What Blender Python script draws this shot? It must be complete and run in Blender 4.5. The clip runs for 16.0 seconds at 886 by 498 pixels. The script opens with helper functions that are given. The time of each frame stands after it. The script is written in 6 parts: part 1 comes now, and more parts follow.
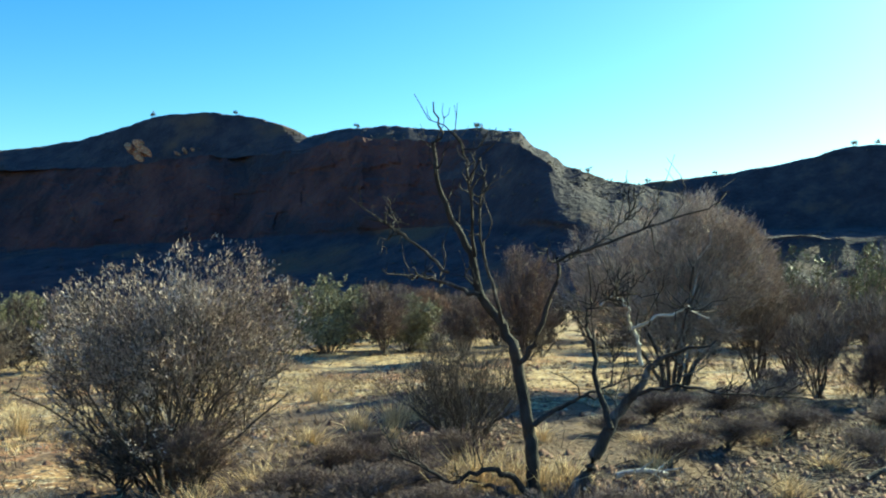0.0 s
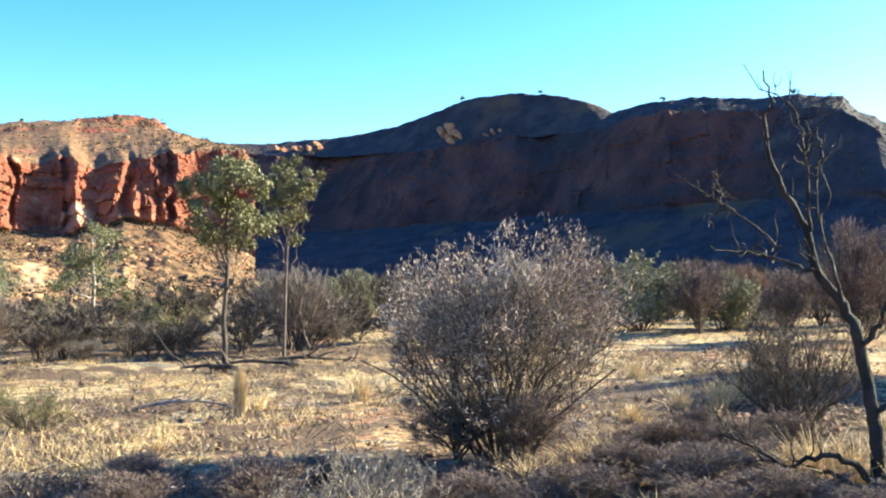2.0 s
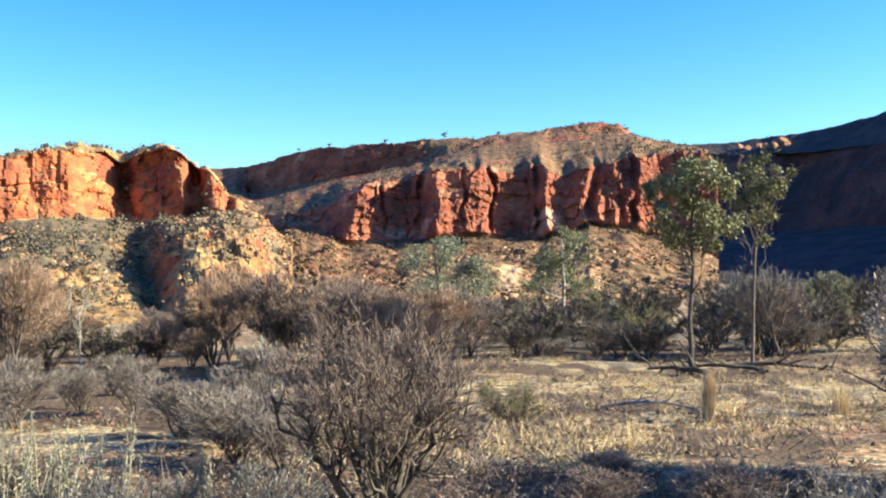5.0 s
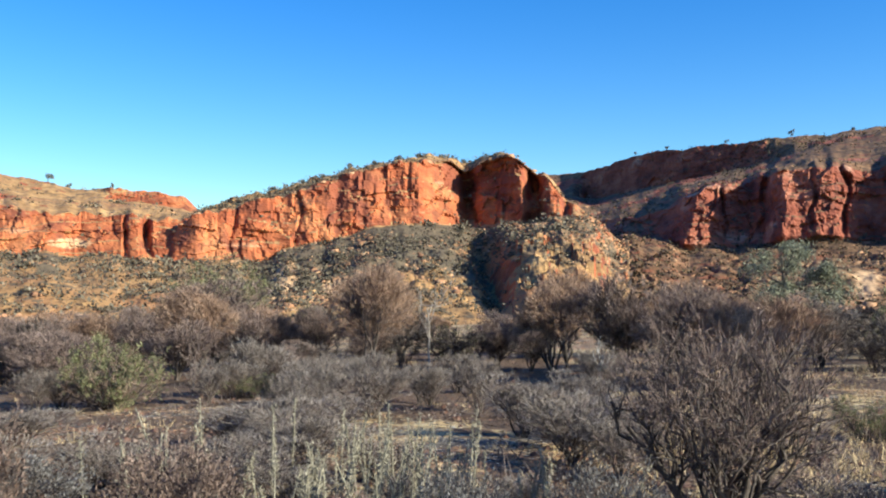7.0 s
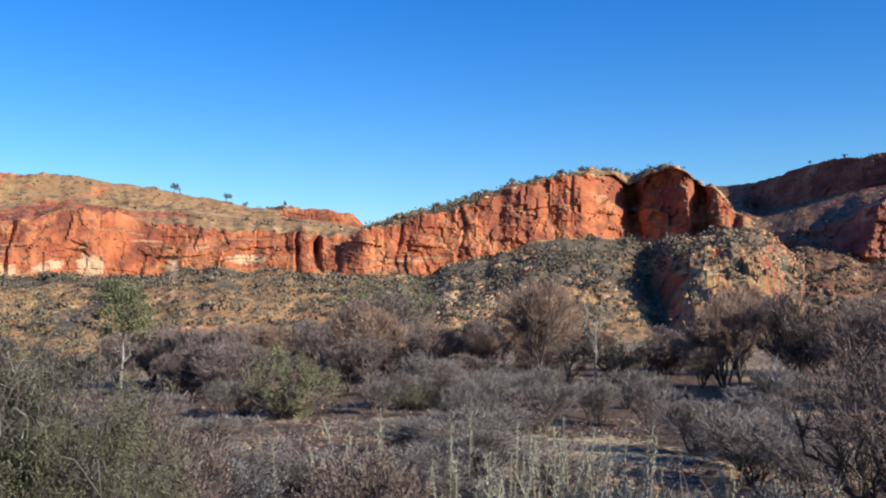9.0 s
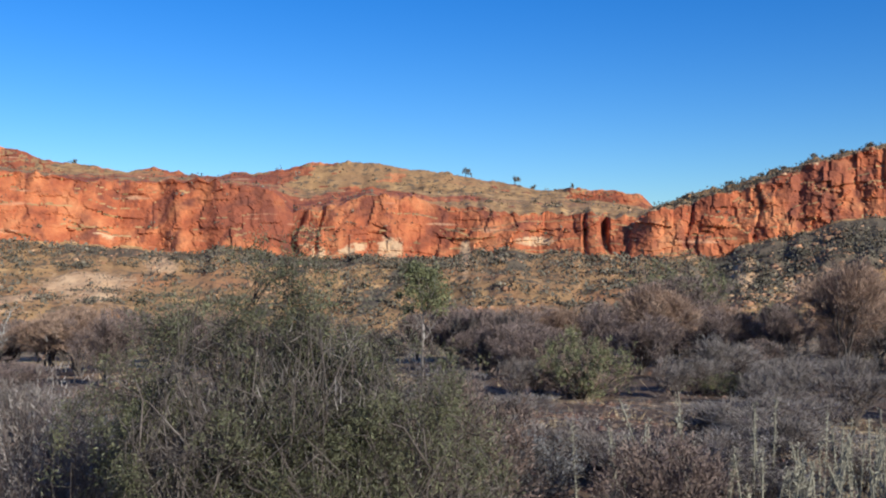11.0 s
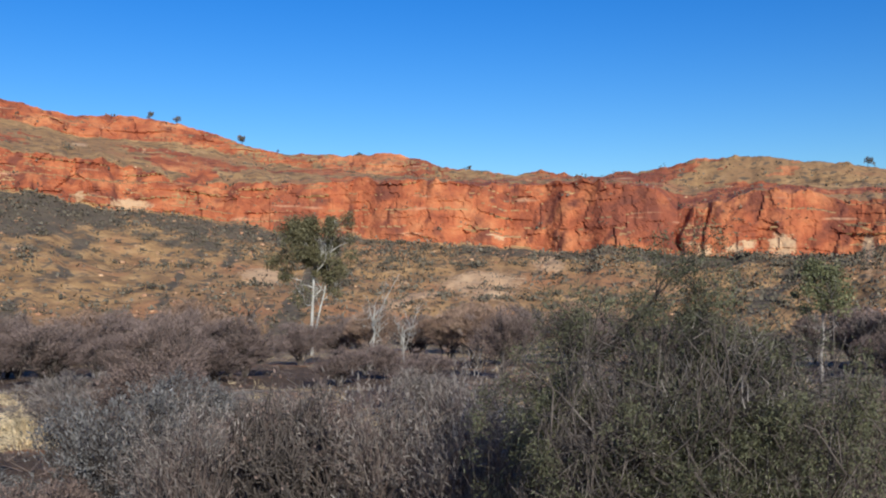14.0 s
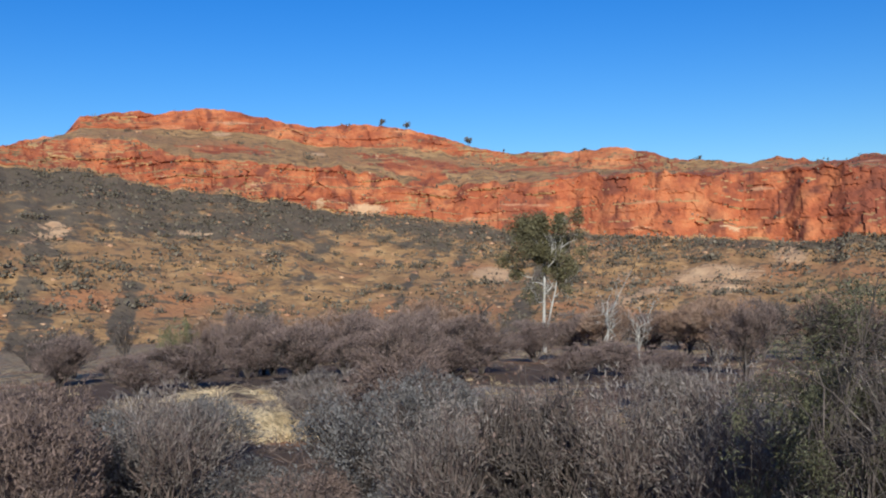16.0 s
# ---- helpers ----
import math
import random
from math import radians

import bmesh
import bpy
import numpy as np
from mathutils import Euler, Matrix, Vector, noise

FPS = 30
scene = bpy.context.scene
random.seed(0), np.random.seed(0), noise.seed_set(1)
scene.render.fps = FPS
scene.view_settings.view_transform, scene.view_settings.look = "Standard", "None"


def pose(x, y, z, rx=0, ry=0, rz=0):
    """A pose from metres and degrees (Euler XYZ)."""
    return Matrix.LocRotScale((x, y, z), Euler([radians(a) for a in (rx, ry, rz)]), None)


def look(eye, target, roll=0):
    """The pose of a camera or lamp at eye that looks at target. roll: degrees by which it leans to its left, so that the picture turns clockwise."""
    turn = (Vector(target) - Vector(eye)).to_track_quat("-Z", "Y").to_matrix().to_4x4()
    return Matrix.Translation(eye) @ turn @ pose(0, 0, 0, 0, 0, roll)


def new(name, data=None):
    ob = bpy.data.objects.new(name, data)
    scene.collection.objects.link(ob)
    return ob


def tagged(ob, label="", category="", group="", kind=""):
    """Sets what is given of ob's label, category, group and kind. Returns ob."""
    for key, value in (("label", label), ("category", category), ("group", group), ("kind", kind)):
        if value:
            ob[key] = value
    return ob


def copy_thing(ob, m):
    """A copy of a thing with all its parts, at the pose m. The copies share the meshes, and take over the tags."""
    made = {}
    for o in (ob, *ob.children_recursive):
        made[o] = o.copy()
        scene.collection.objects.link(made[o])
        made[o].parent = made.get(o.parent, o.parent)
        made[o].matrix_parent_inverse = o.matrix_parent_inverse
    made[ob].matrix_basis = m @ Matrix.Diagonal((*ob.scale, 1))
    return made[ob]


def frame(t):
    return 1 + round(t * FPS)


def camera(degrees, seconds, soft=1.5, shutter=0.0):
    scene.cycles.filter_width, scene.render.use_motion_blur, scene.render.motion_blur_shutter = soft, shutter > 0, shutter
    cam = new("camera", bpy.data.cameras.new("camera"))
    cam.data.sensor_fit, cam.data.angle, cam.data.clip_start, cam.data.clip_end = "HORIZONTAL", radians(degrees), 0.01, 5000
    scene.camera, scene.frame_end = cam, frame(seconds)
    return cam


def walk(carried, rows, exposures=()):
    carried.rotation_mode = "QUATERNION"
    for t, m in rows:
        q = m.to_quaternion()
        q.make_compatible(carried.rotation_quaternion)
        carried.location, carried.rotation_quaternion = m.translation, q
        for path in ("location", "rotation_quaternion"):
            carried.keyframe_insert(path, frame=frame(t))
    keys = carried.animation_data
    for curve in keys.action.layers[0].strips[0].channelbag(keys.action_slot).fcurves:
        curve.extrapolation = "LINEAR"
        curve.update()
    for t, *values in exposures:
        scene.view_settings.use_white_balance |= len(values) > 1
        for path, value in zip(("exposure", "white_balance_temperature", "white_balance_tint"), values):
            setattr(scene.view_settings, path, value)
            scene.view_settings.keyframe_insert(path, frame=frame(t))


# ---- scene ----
from itertools import product

# ---------------------------------------------------------------- camera
EYE = 1.7
cam = camera(48.6, 16.0, soft=2.05)
# seconds; the eye's place from its first place; yaw, pitch and roll in degrees
PATH = [
    (0.0, 0.000, 0.000, 0.000, 0.00, 2.40, 0.00),
    (0.5, -0.052, -0.014, -0.001, 4.75, 2.34, -0.14),
    (1.0, -0.091, -0.041, 0.001, 10.00, 1.75, -0.42),
    (1.5, -0.109, -0.070, 0.002, 14.23, 1.63, -0.44),
    (2.0, -0.145, -0.100, -0.001, 17.70, 1.06, 0.06),
    (2.5, -0.165, -0.123, -0.002, 21.21, 0.00, -0.61),
    (3.0, -0.150, -0.130, 0.001, 27.37, 0.74, -1.64),
    (3.2, -0.144, -0.129, 0.001, 29.03, 0.74, -1.14),
    (5.3, -0.236, -0.068, -0.003, 46.83, 1.34, -0.28),
    (5.5, -0.241, -0.066, -0.004, 48.49, 1.44, -0.37),
    (6.0, -0.252, -0.065, -0.004, 52.12, 1.37, -0.04),
    (6.5, -0.247, -0.071, -0.002, 57.75, 1.24, -0.44),
    (7.0, -0.237, -0.086, -0.001, 63.67, 1.35, -0.50),
    (7.5, -0.225, -0.102, 0.000, 67.19, 1.81, -0.27),
    (8.0, -0.206, -0.126, 0.000, 68.79, 1.68, -0.24),
    (8.5, -0.186, -0.161, 0.001, 70.09, 1.64, -0.51),
    (9.0, -0.159, -0.206, 0.002, 73.13, 2.12, -0.44),
    (9.5, -0.142, -0.248, 0.004, 77.57, 2.34, -0.21),
    (10.0, -0.126, -0.278, 0.006, 83.23, 1.42, 0.14),
    (10.2, -0.121, -0.283, 0.007, 84.86, 1.11, -0.15),
    (12.3, -0.047, -0.289, 0.001, 97.56, 1.85, -0.37),
    (12.5, -0.042, -0.293, 0.000, 99.17, 1.83, -0.53),
    (13.0, -0.025, -0.311, 0.001, 103.62, 1.11, -1.00),
    (13.5, -0.006, -0.322, 0.001, 107.84, 0.73, -0.80),
    (14.0, 0.006, -0.331, 0.001, 111.94, 0.67, -0.22),
    (14.5, 0.012, -0.344, 0.001, 115.49, 0.58, 0.44),
    (15.0, 0.015, -0.366, 0.000, 118.75, 0.79, 0.68),
    (15.5, 0.009, -0.396, -0.002, 121.33, 0.93, 1.45),
    (16.0, 0.007, -0.415, -0.003, 125.21, 0.62, 1.34),
]
EXPOSURES = [(0.0, 1.62, 6150, -28), (1.5, 2.14, 6250, -16), (3.2, 2.32, 6250, -10), (5.3, 1.70, 5820, -10), (7.5, 1.09, 5350, -4), (10.0, 0.62, 5080, 0), (16.0, 0.24, 5020, 0)]
walk(cam, [(t, pose(x, y, EYE + z, 90 + pitch, roll, yaw)) for t, x, y, z, yaw, pitch, roll in PATH], EXPOSURES)

# ---------------------------------------------------------------- sky and sun
SUN_AZ, SUN_EL = 50.0, 24.5     # clockwise from +y, and above the horizon
world = bpy.data.worlds.new("sky")
scene.world = world
world.use_nodes = True
wn = world.node_tree.nodes
sky = wn.new("ShaderNodeTexSky")
sky.sky_type = 'NISHITA'
sky.sun_disc = False
sky.sun_elevation, sky.sun_rotation = radians(SUN_EL), radians(SUN_AZ)
sky.air_density, sky.dust_density, sky.ozone_density = 1.0, 0.5, 3.0
wn["Background"].inputs["Strength"].default_value = 0.084
deep = wn.new("ShaderNodeHueSaturation")     # the deep blue of dry desert air
deep.inputs["Saturation"].default_value = 1.36
deep.inputs["Hue"].default_value = 0.516
world.node_tree.links.new(sky.outputs[0], deep.inputs["Color"])
world.node_tree.links.new(deep.outputs[0], wn["Background"].inputs["Color"])
sun = new("sun", bpy.data.lights.new("sun", 'SUN'))
sun.data.energy, sun.data.angle, sun.data.color = 5.0, radians(0.5), (1.0, 0.84, 0.65)
sun.matrix_world = look((0, 0, 0), (-math.sin(radians(SUN_AZ)) * math.cos(radians(SUN_EL)),
                                    -math.cos(radians(SUN_AZ)) * math.cos(radians(SUN_EL)), -math.sin(radians(SUN_EL))))


# ---------------------------------------------------------------- small tools
def smooth(a, b, x):
    u = np.clip((np.asarray(x, float) - a) / (b - a), 0, 1)
    return u * u * (3 - 2 * u)


def lattice(ix, iy, iz, seed):
    h = (ix * 374761393 + iy * 668265263 + iz * 2147483647 + seed * 1274126177) & 0xFFFFFFFF
    h = ((h ^ (h >> 13)) * 1274126177) & 0xFFFFFFFF
    return ((h ^ (h >> 16)) & 0xFFFF) / 65535.0


def vnoise(x, y, z=0.0, seed=0):
    """Smooth value noise, -1 to 1, on arrays."""
    x, y, z = np.broadcast_arrays(np.asarray(x, float), np.asarray(y, float), np.asarray(z, float))
    fx, fy, fz = np.floor(x), np.floor(y), np.floor(z)
    ux, uy, uz = x - fx, y - fy, z - fz
    ux, uy, uz = ux * ux * (3 - 2 * ux), uy * uy * (3 - 2 * uy), uz * uz * (3 - 2 * uz)
    ix, iy, iz = fx.astype(np.int64), fy.astype(np.int64), fz.astype(np.int64)
    out = 0.0
    for dx, dy, dz in product((0, 1), repeat=3):
        w = (ux if dx else 1 - ux) * (uy if dy else 1 - uy) * (uz if dz else 1 - uz)
        out = out + w * lattice(ix + dx, iy + dy, iz + dz, seed)
    return 2 * out - 1


def fbm(x, y, z=0.0, octaves=4, seed=0):
    out, amp = 0.0, 1.0
    for o in range(octaves):
        out = out + amp * vnoise(np.asarray(x) * 2 ** o, np.asarray(y) * 2 ** o, np.asarray(z) * 2 ** o, seed + o)
        amp *= 0.5
    return out


def chisel(u, z, su, sz, seed):
    """Broken rock: tilted flat facets, one to each cell of a jittered lattice su wide and sz high."""
    gu, gz = u / su, z / sz
    gu = gu + 0.5 * lattice(np.floor(gz).astype(np.int64), 0 * gz.astype(np.int64), 0, seed + 7)
    iu, iz = np.floor(gu).astype(np.int64), np.floor(gz).astype(np.int64)
    best, out = np.full(gu.shape, 9e9), np.zeros(gu.shape)
    for a, c in product((-1, 0, 1), repeat=2):
        ju, jz = iu + a, iz + c
        du = gu - (ju + 0.15 + 0.7 * lattice(ju, jz, 1, seed))
        dz = gz - (jz + 0.15 + 0.7 * lattice(ju, jz, 2, seed))
        d = du * du + dz * dz
        plane = lattice(ju, jz, 3, seed) - 0.5 + 1.5 * (lattice(ju, jz, 4, seed) - 0.5) * du + 1.2 * (lattice(ju, jz, 5, seed) - 0.6) * dz
        out, best = np.where(d < best, plane, out), np.minimum(d, best)
    return out


def prism(x, z, seed):
    """Upright buttresses with flat sides: straight lines between depths at uneven places."""
    x = x + 0.3 * vnoise(x * 0.9, z, seed=seed) + 0.08 * vnoise(x * 3.1, z * 2.5, seed=seed + 1)
    i = np.floor(x).astype(np.int64)
    f = x - i
    return 2 * (lattice(i, 0 * i, 0, seed) * (1 - f) + lattice(i + 1, 0 * i, 0, seed) * f) - 1


def mesh_np(name, verts, faces, mats, mat_index=None, shade=False):
    """A mesh from arrays: verts (n, 3), faces (m, 3 or 4)."""
    verts, faces = np.asarray(verts, np.float32), np.asarray(faces, np.int32)
    me = bpy.data.meshes.new(name)
    m, k = faces.shape
    me.vertices.add(len(verts))
    me.vertices.foreach_set("co", verts.ravel())
    me.loops.add(m * k)
    me.loops.foreach_set("vertex_index", faces.ravel())
    me.polygons.add(m)
    me.polygons.foreach_set("loop_start", np.arange(m, dtype=np.int32) * k)
    for mat in mats:
        me.materials.append(mat)
    if mat_index is not None:
        me.polygons.foreach_set("material_index", np.asarray(mat_index, np.int32))
    if shade is not False:
        me.polygons.foreach_set("use_smooth", np.ones(m, bool) & np.asarray(shade))
    me.update(calc_edges=True)
    me.validate()
    return me


def part(name, me, parent, label=""):
    ob = new(name, me)
    ob.parent = parent
    return tagged(ob, label)


def grid_faces(rows, cols):
    a = np.arange(rows * cols).reshape(rows, cols)
    return np.stack([a[:-1, :-1], a[:-1, 1:], a[1:, 1:], a[1:, :-1]], -1).reshape(-1, 4)


def unit(v):
    return v / np.maximum(np.linalg.norm(v, axis=-1, keepdims=True), 1e-9)


def tubes(pts, r0, r1, sides=3):
    """Tapered tubes along polylines pts (n, k, 3). Returns verts and quads."""
    n, k, _ = pts.shape
    tang = unit(np.gradient(pts, axis=1))
    ref = np.where(np.abs(tang[..., 2:3]) > 0.9, [[[1.0, 0, 0]]], [[[0, 0, 1.0]]])
    u = unit(np.cross(tang, ref))
    v = np.cross(tang, u)
    s = np.linspace(0, 1, k)[None, :, None, None]
    r = np.asarray(r0, float).reshape(-1, 1, 1, 1) * (1 - s) + np.asarray(r1, float).reshape(-1, 1, 1, 1) * s
    a = np.linspace(0, 2 * np.pi, sides, endpoint=False).reshape(1, 1, sides, 1)
    ring = pts[:, :, None, :] + r * (np.cos(a) * u[:, :, None, :] + np.sin(a) * v[:, :, None, :])
    base = np.arange(n).reshape(n, 1, 1) * (k * sides) + np.arange(k - 1).reshape(1, -1, 1) * sides
    j = np.arange(sides).reshape(1, 1, -1)
    j2 = (j + 1) % sides
    faces = np.stack([base + j, base + j2, base + sides + j2, base + sides + j], -1).reshape(-1, 4)
    return ring.reshape(-1, 3), faces


def ribbons(rng, pts, width):
    """Flat slivers along polylines, for the finest twigs of plants that stand far off."""
    n, k, _ = pts.shape
    side = unit(np.cross(pts[:, -1] - pts[:, 0], rng.normal(size=(n, 3))))[:, None] * width * np.linspace(1, 0.5, k)[None, :, None]
    v = np.stack([pts - side, pts + side], 2).reshape(-1, 3)
    base = np.arange(n)[:, None] * (2 * k) + np.arange(k - 1)[None] * 2
    return v, np.stack([base, base + 1, base + 3, base + 2], -1).reshape(-1, 4)


def join(*pieces):
    verts, faces, off = [], [], 0
    for v, f in pieces:
        verts.append(v), faces.append(f + off)
        off += len(v)
    return np.concatenate(verts), np.concatenate(faces)


def children(rng, parents, count, s0, s1, length, spread, up, k=4, wiggle=0.06):
    """count side branches growing from the polylines parents, between s0 and s1 of their length."""
    n, kp, _ = parents.shape
    i = rng.integers(0, n, count)
    s = rng.uniform(s0, s1, count) * (kp - 1)
    a = np.minimum(s.astype(int), kp - 2)
    f = (s - a)[:, None]
    start = parents[i, a] * (1 - f) + parents[i, a + 1] * f
    way = unit(parents[i, a + 1] - parents[i, a])
    way = unit(way + spread * rng.normal(size=(count, 3)) + np.array([0, 0, up]))
    size = length * rng.uniform(0.55, 1.35, count)
    q = np.linspace(0, 1, k)[None, :, None]
    bend = rng.normal(size=(count, 1, 3)) * 0.25 + np.array([0, 0, 0.15 * np.sign(up)])
    pts = start[:, None] + size[:, None, None] * (q * way[:, None] + bend * q ** 2)
    pts[:, 1:] += rng.normal(size=(count, k - 1, 3)) * (wiggle * size)[:, None, None]
    return pts


def stems(rng, count, height, radius, low=0.25, skirt=0.42):
    """Stems that fan out of one root crown into a dome."""
    phi = rng.uniform(0, 2 * np.pi, count)
    th = np.arccos(rng.uniform(low, 1, count))
    grow = rng.uniform(0.8, 1.05, count)
    tip = np.stack([radius * np.sin(th) * np.cos(phi), radius * np.sin(th) * np.sin(phi), height * (skirt + (1 - skirt) * np.cos(th))], -1) * grow[:, None]
    root = np.stack([np.cos(phi), np.sin(phi), 0 * phi], -1) * (0.08 * radius * rng.uniform(0.2, 1.6, count))[:, None]
    root[:, 2] -= 0.05
    q = np.linspace(0, 1, 6)[None, :, None]
    pts = root[:, None] + q * (tip - root)[:, None]
    pts[..., 2] += (q * (1 - q))[..., 0] * (height * rng.uniform(-0.15, 0.25, count))[:, None]
    pts[:, 1:] += rng.normal(size=(count, 5, 3)) * 0.025 * height
    return pts


def hold(pts, height, radius, seed=0, uneven=1.0):
    """Keeps branches within a soft, lumpy dome."""
    zc = 0.42 * height
    z = pts[..., 2] - zc
    r = np.hypot(pts[..., 0], pts[..., 1])
    phi = np.arctan2(pts[..., 1], pts[..., 0])
    lump = 1 + uneven * 0.16 * vnoise(2.2 * np.cos(phi), 2.2 * np.sin(phi), 3.0 * z / height, seed) + 0.08 * vnoise(6 * np.cos(phi), 6 * np.sin(phi), 8.0 * z / height, seed + 1)
    n = np.sqrt((r / radius) ** 2 + (np.maximum(z, 0) / (height - zc)) ** 2) / lump
    m = np.where(n > 0.72, 0.72 + 0.26 * (1 - np.exp(-(n - 0.72) / 0.26)), n) / np.maximum(n, 1e-6)
    pts[..., :2] *= m[..., None]
    pts[..., 2] = zc + np.where(z > 0, z * m, z)
    return pts


def leaves(rng, at, length, width, droop=0.0):
    """Small pointed blades at the places at (n, 3)."""
    n = len(at)
    way = rng.normal(size=(n, 3))
    way[:, 2] -= droop
    way = unit(way)
    side = unit(np.cross(way, rng.normal(size=(n, 3))))
    size = rng.uniform(0.6, 1.4, n)[:, None]
    a, b = way * length * size, side * width * size * 0.5
    verts = np.stack([at, at + 0.45 * a + b, at + a, at + 0.45 * a - b], 1).reshape(-1, 3)
    return verts, np.arange(4 * n).reshape(n, 4)


def ball(rng, n):
    """Places within a round clump, denser to its rim."""
    return unit(rng.normal(size=(n, 3))) * (rng.uniform(size=(n, 1)) ** 0.45)


def along(rng, pts, count, s0=0.3):
    n, k, _ = pts.shape
    i, s = rng.integers(0, n, count), rng.uniform(s0, 1, count) * (k - 1)
    a = np.minimum(s.astype(int), k - 2)
    f = (s - a)[:, None]
    return pts[i, a] * (1 - f) + pts[i, a + 1] * f


def bearing(x, y):
    return np.degrees(np.arctan2(-np.asarray(x, float), np.asarray(y, float)))


def ground_z(x, y, fine=True):
    """The plain: level ahead of the start, its fall on the turning side set to fit the camera's view."""
    x, y = np.asarray(x, float), np.asarray(y, float)
    d, az = np.hypot(x, y), bearing(x, y)
    fall = np.where(az > -90, np.interp(az, [10, 30, 60, 100], [0.0, 0.022, 0.04, 0.065]), 0.065)
    z = -fall * np.clip(np.minimum(d, 130) - 8, 0, None)
    # lowers the far plain ahead, so that bushes hide it from the camera
    z = z - 0.016 * np.clip(np.minimum(d, 240) - 42, 0, None) * (1 - smooth(14, 34, np.abs(az)))
    if fine:
        z = z + 0.05 * fbm(x * 0.35, y * 0.35, seed=3) * smooth(1, 6, d) + 0.018 * vnoise(x * 2.1, y * 2.1, seed=9)
    return z


# brown leaf litter; several patches also darken ground that bushes shade
LITTER_SHADE_PATCHES = ((4.2, 7.6, 3.6, 2.6), (1.8, 6.4, 2.4, 1.3), (-0.4, 8.0, 3.0, 2.2), (2.6, 9.6, 5.0, 4.6), (-0.6, 11.6, 2.6, 3.4), (-4.6, 5.6, 2.4, 1.3), (5.5, 12.0, 6.5, 6.0), (0.2, 13.5, 2.6, 3.2), (-5.6, 1.8, 2.6, 3.4), (-5.0, -4.5, 4.0, 4.0), (-12.0, 7.0, 4.5, 3.5), (-22.0, 7.0, 17.0, 12.0), (-17.0, -14.0, 13.0, 13.0), (-9.0, -1.0, 5.0, 6.0), (-14.0, 21.0, 11.0, 3.5), (-7.2, 16.0, 5.0, 0.9), (-3.0, 5.1, 2.6, 1.2), (-0.4, 6.7, 2.0, 0.9))
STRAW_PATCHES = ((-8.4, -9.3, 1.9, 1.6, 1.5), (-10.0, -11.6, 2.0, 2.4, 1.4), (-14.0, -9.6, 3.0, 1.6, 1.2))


def litter_shade_at(x, y):
    """Where straw gives way to brown leaf litter and stones, and to colour darkened for bush shade: over 0.42."""
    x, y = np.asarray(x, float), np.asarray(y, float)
    out = np.maximum.reduce([1.25 - np.hypot((x - px) / rx, (y - py) / ry) for px, py, rx, ry in LITTER_SHADE_PATCHES])
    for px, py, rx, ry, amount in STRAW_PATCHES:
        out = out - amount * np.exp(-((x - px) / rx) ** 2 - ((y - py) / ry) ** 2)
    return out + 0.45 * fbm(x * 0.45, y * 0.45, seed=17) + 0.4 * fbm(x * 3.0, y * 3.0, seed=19)


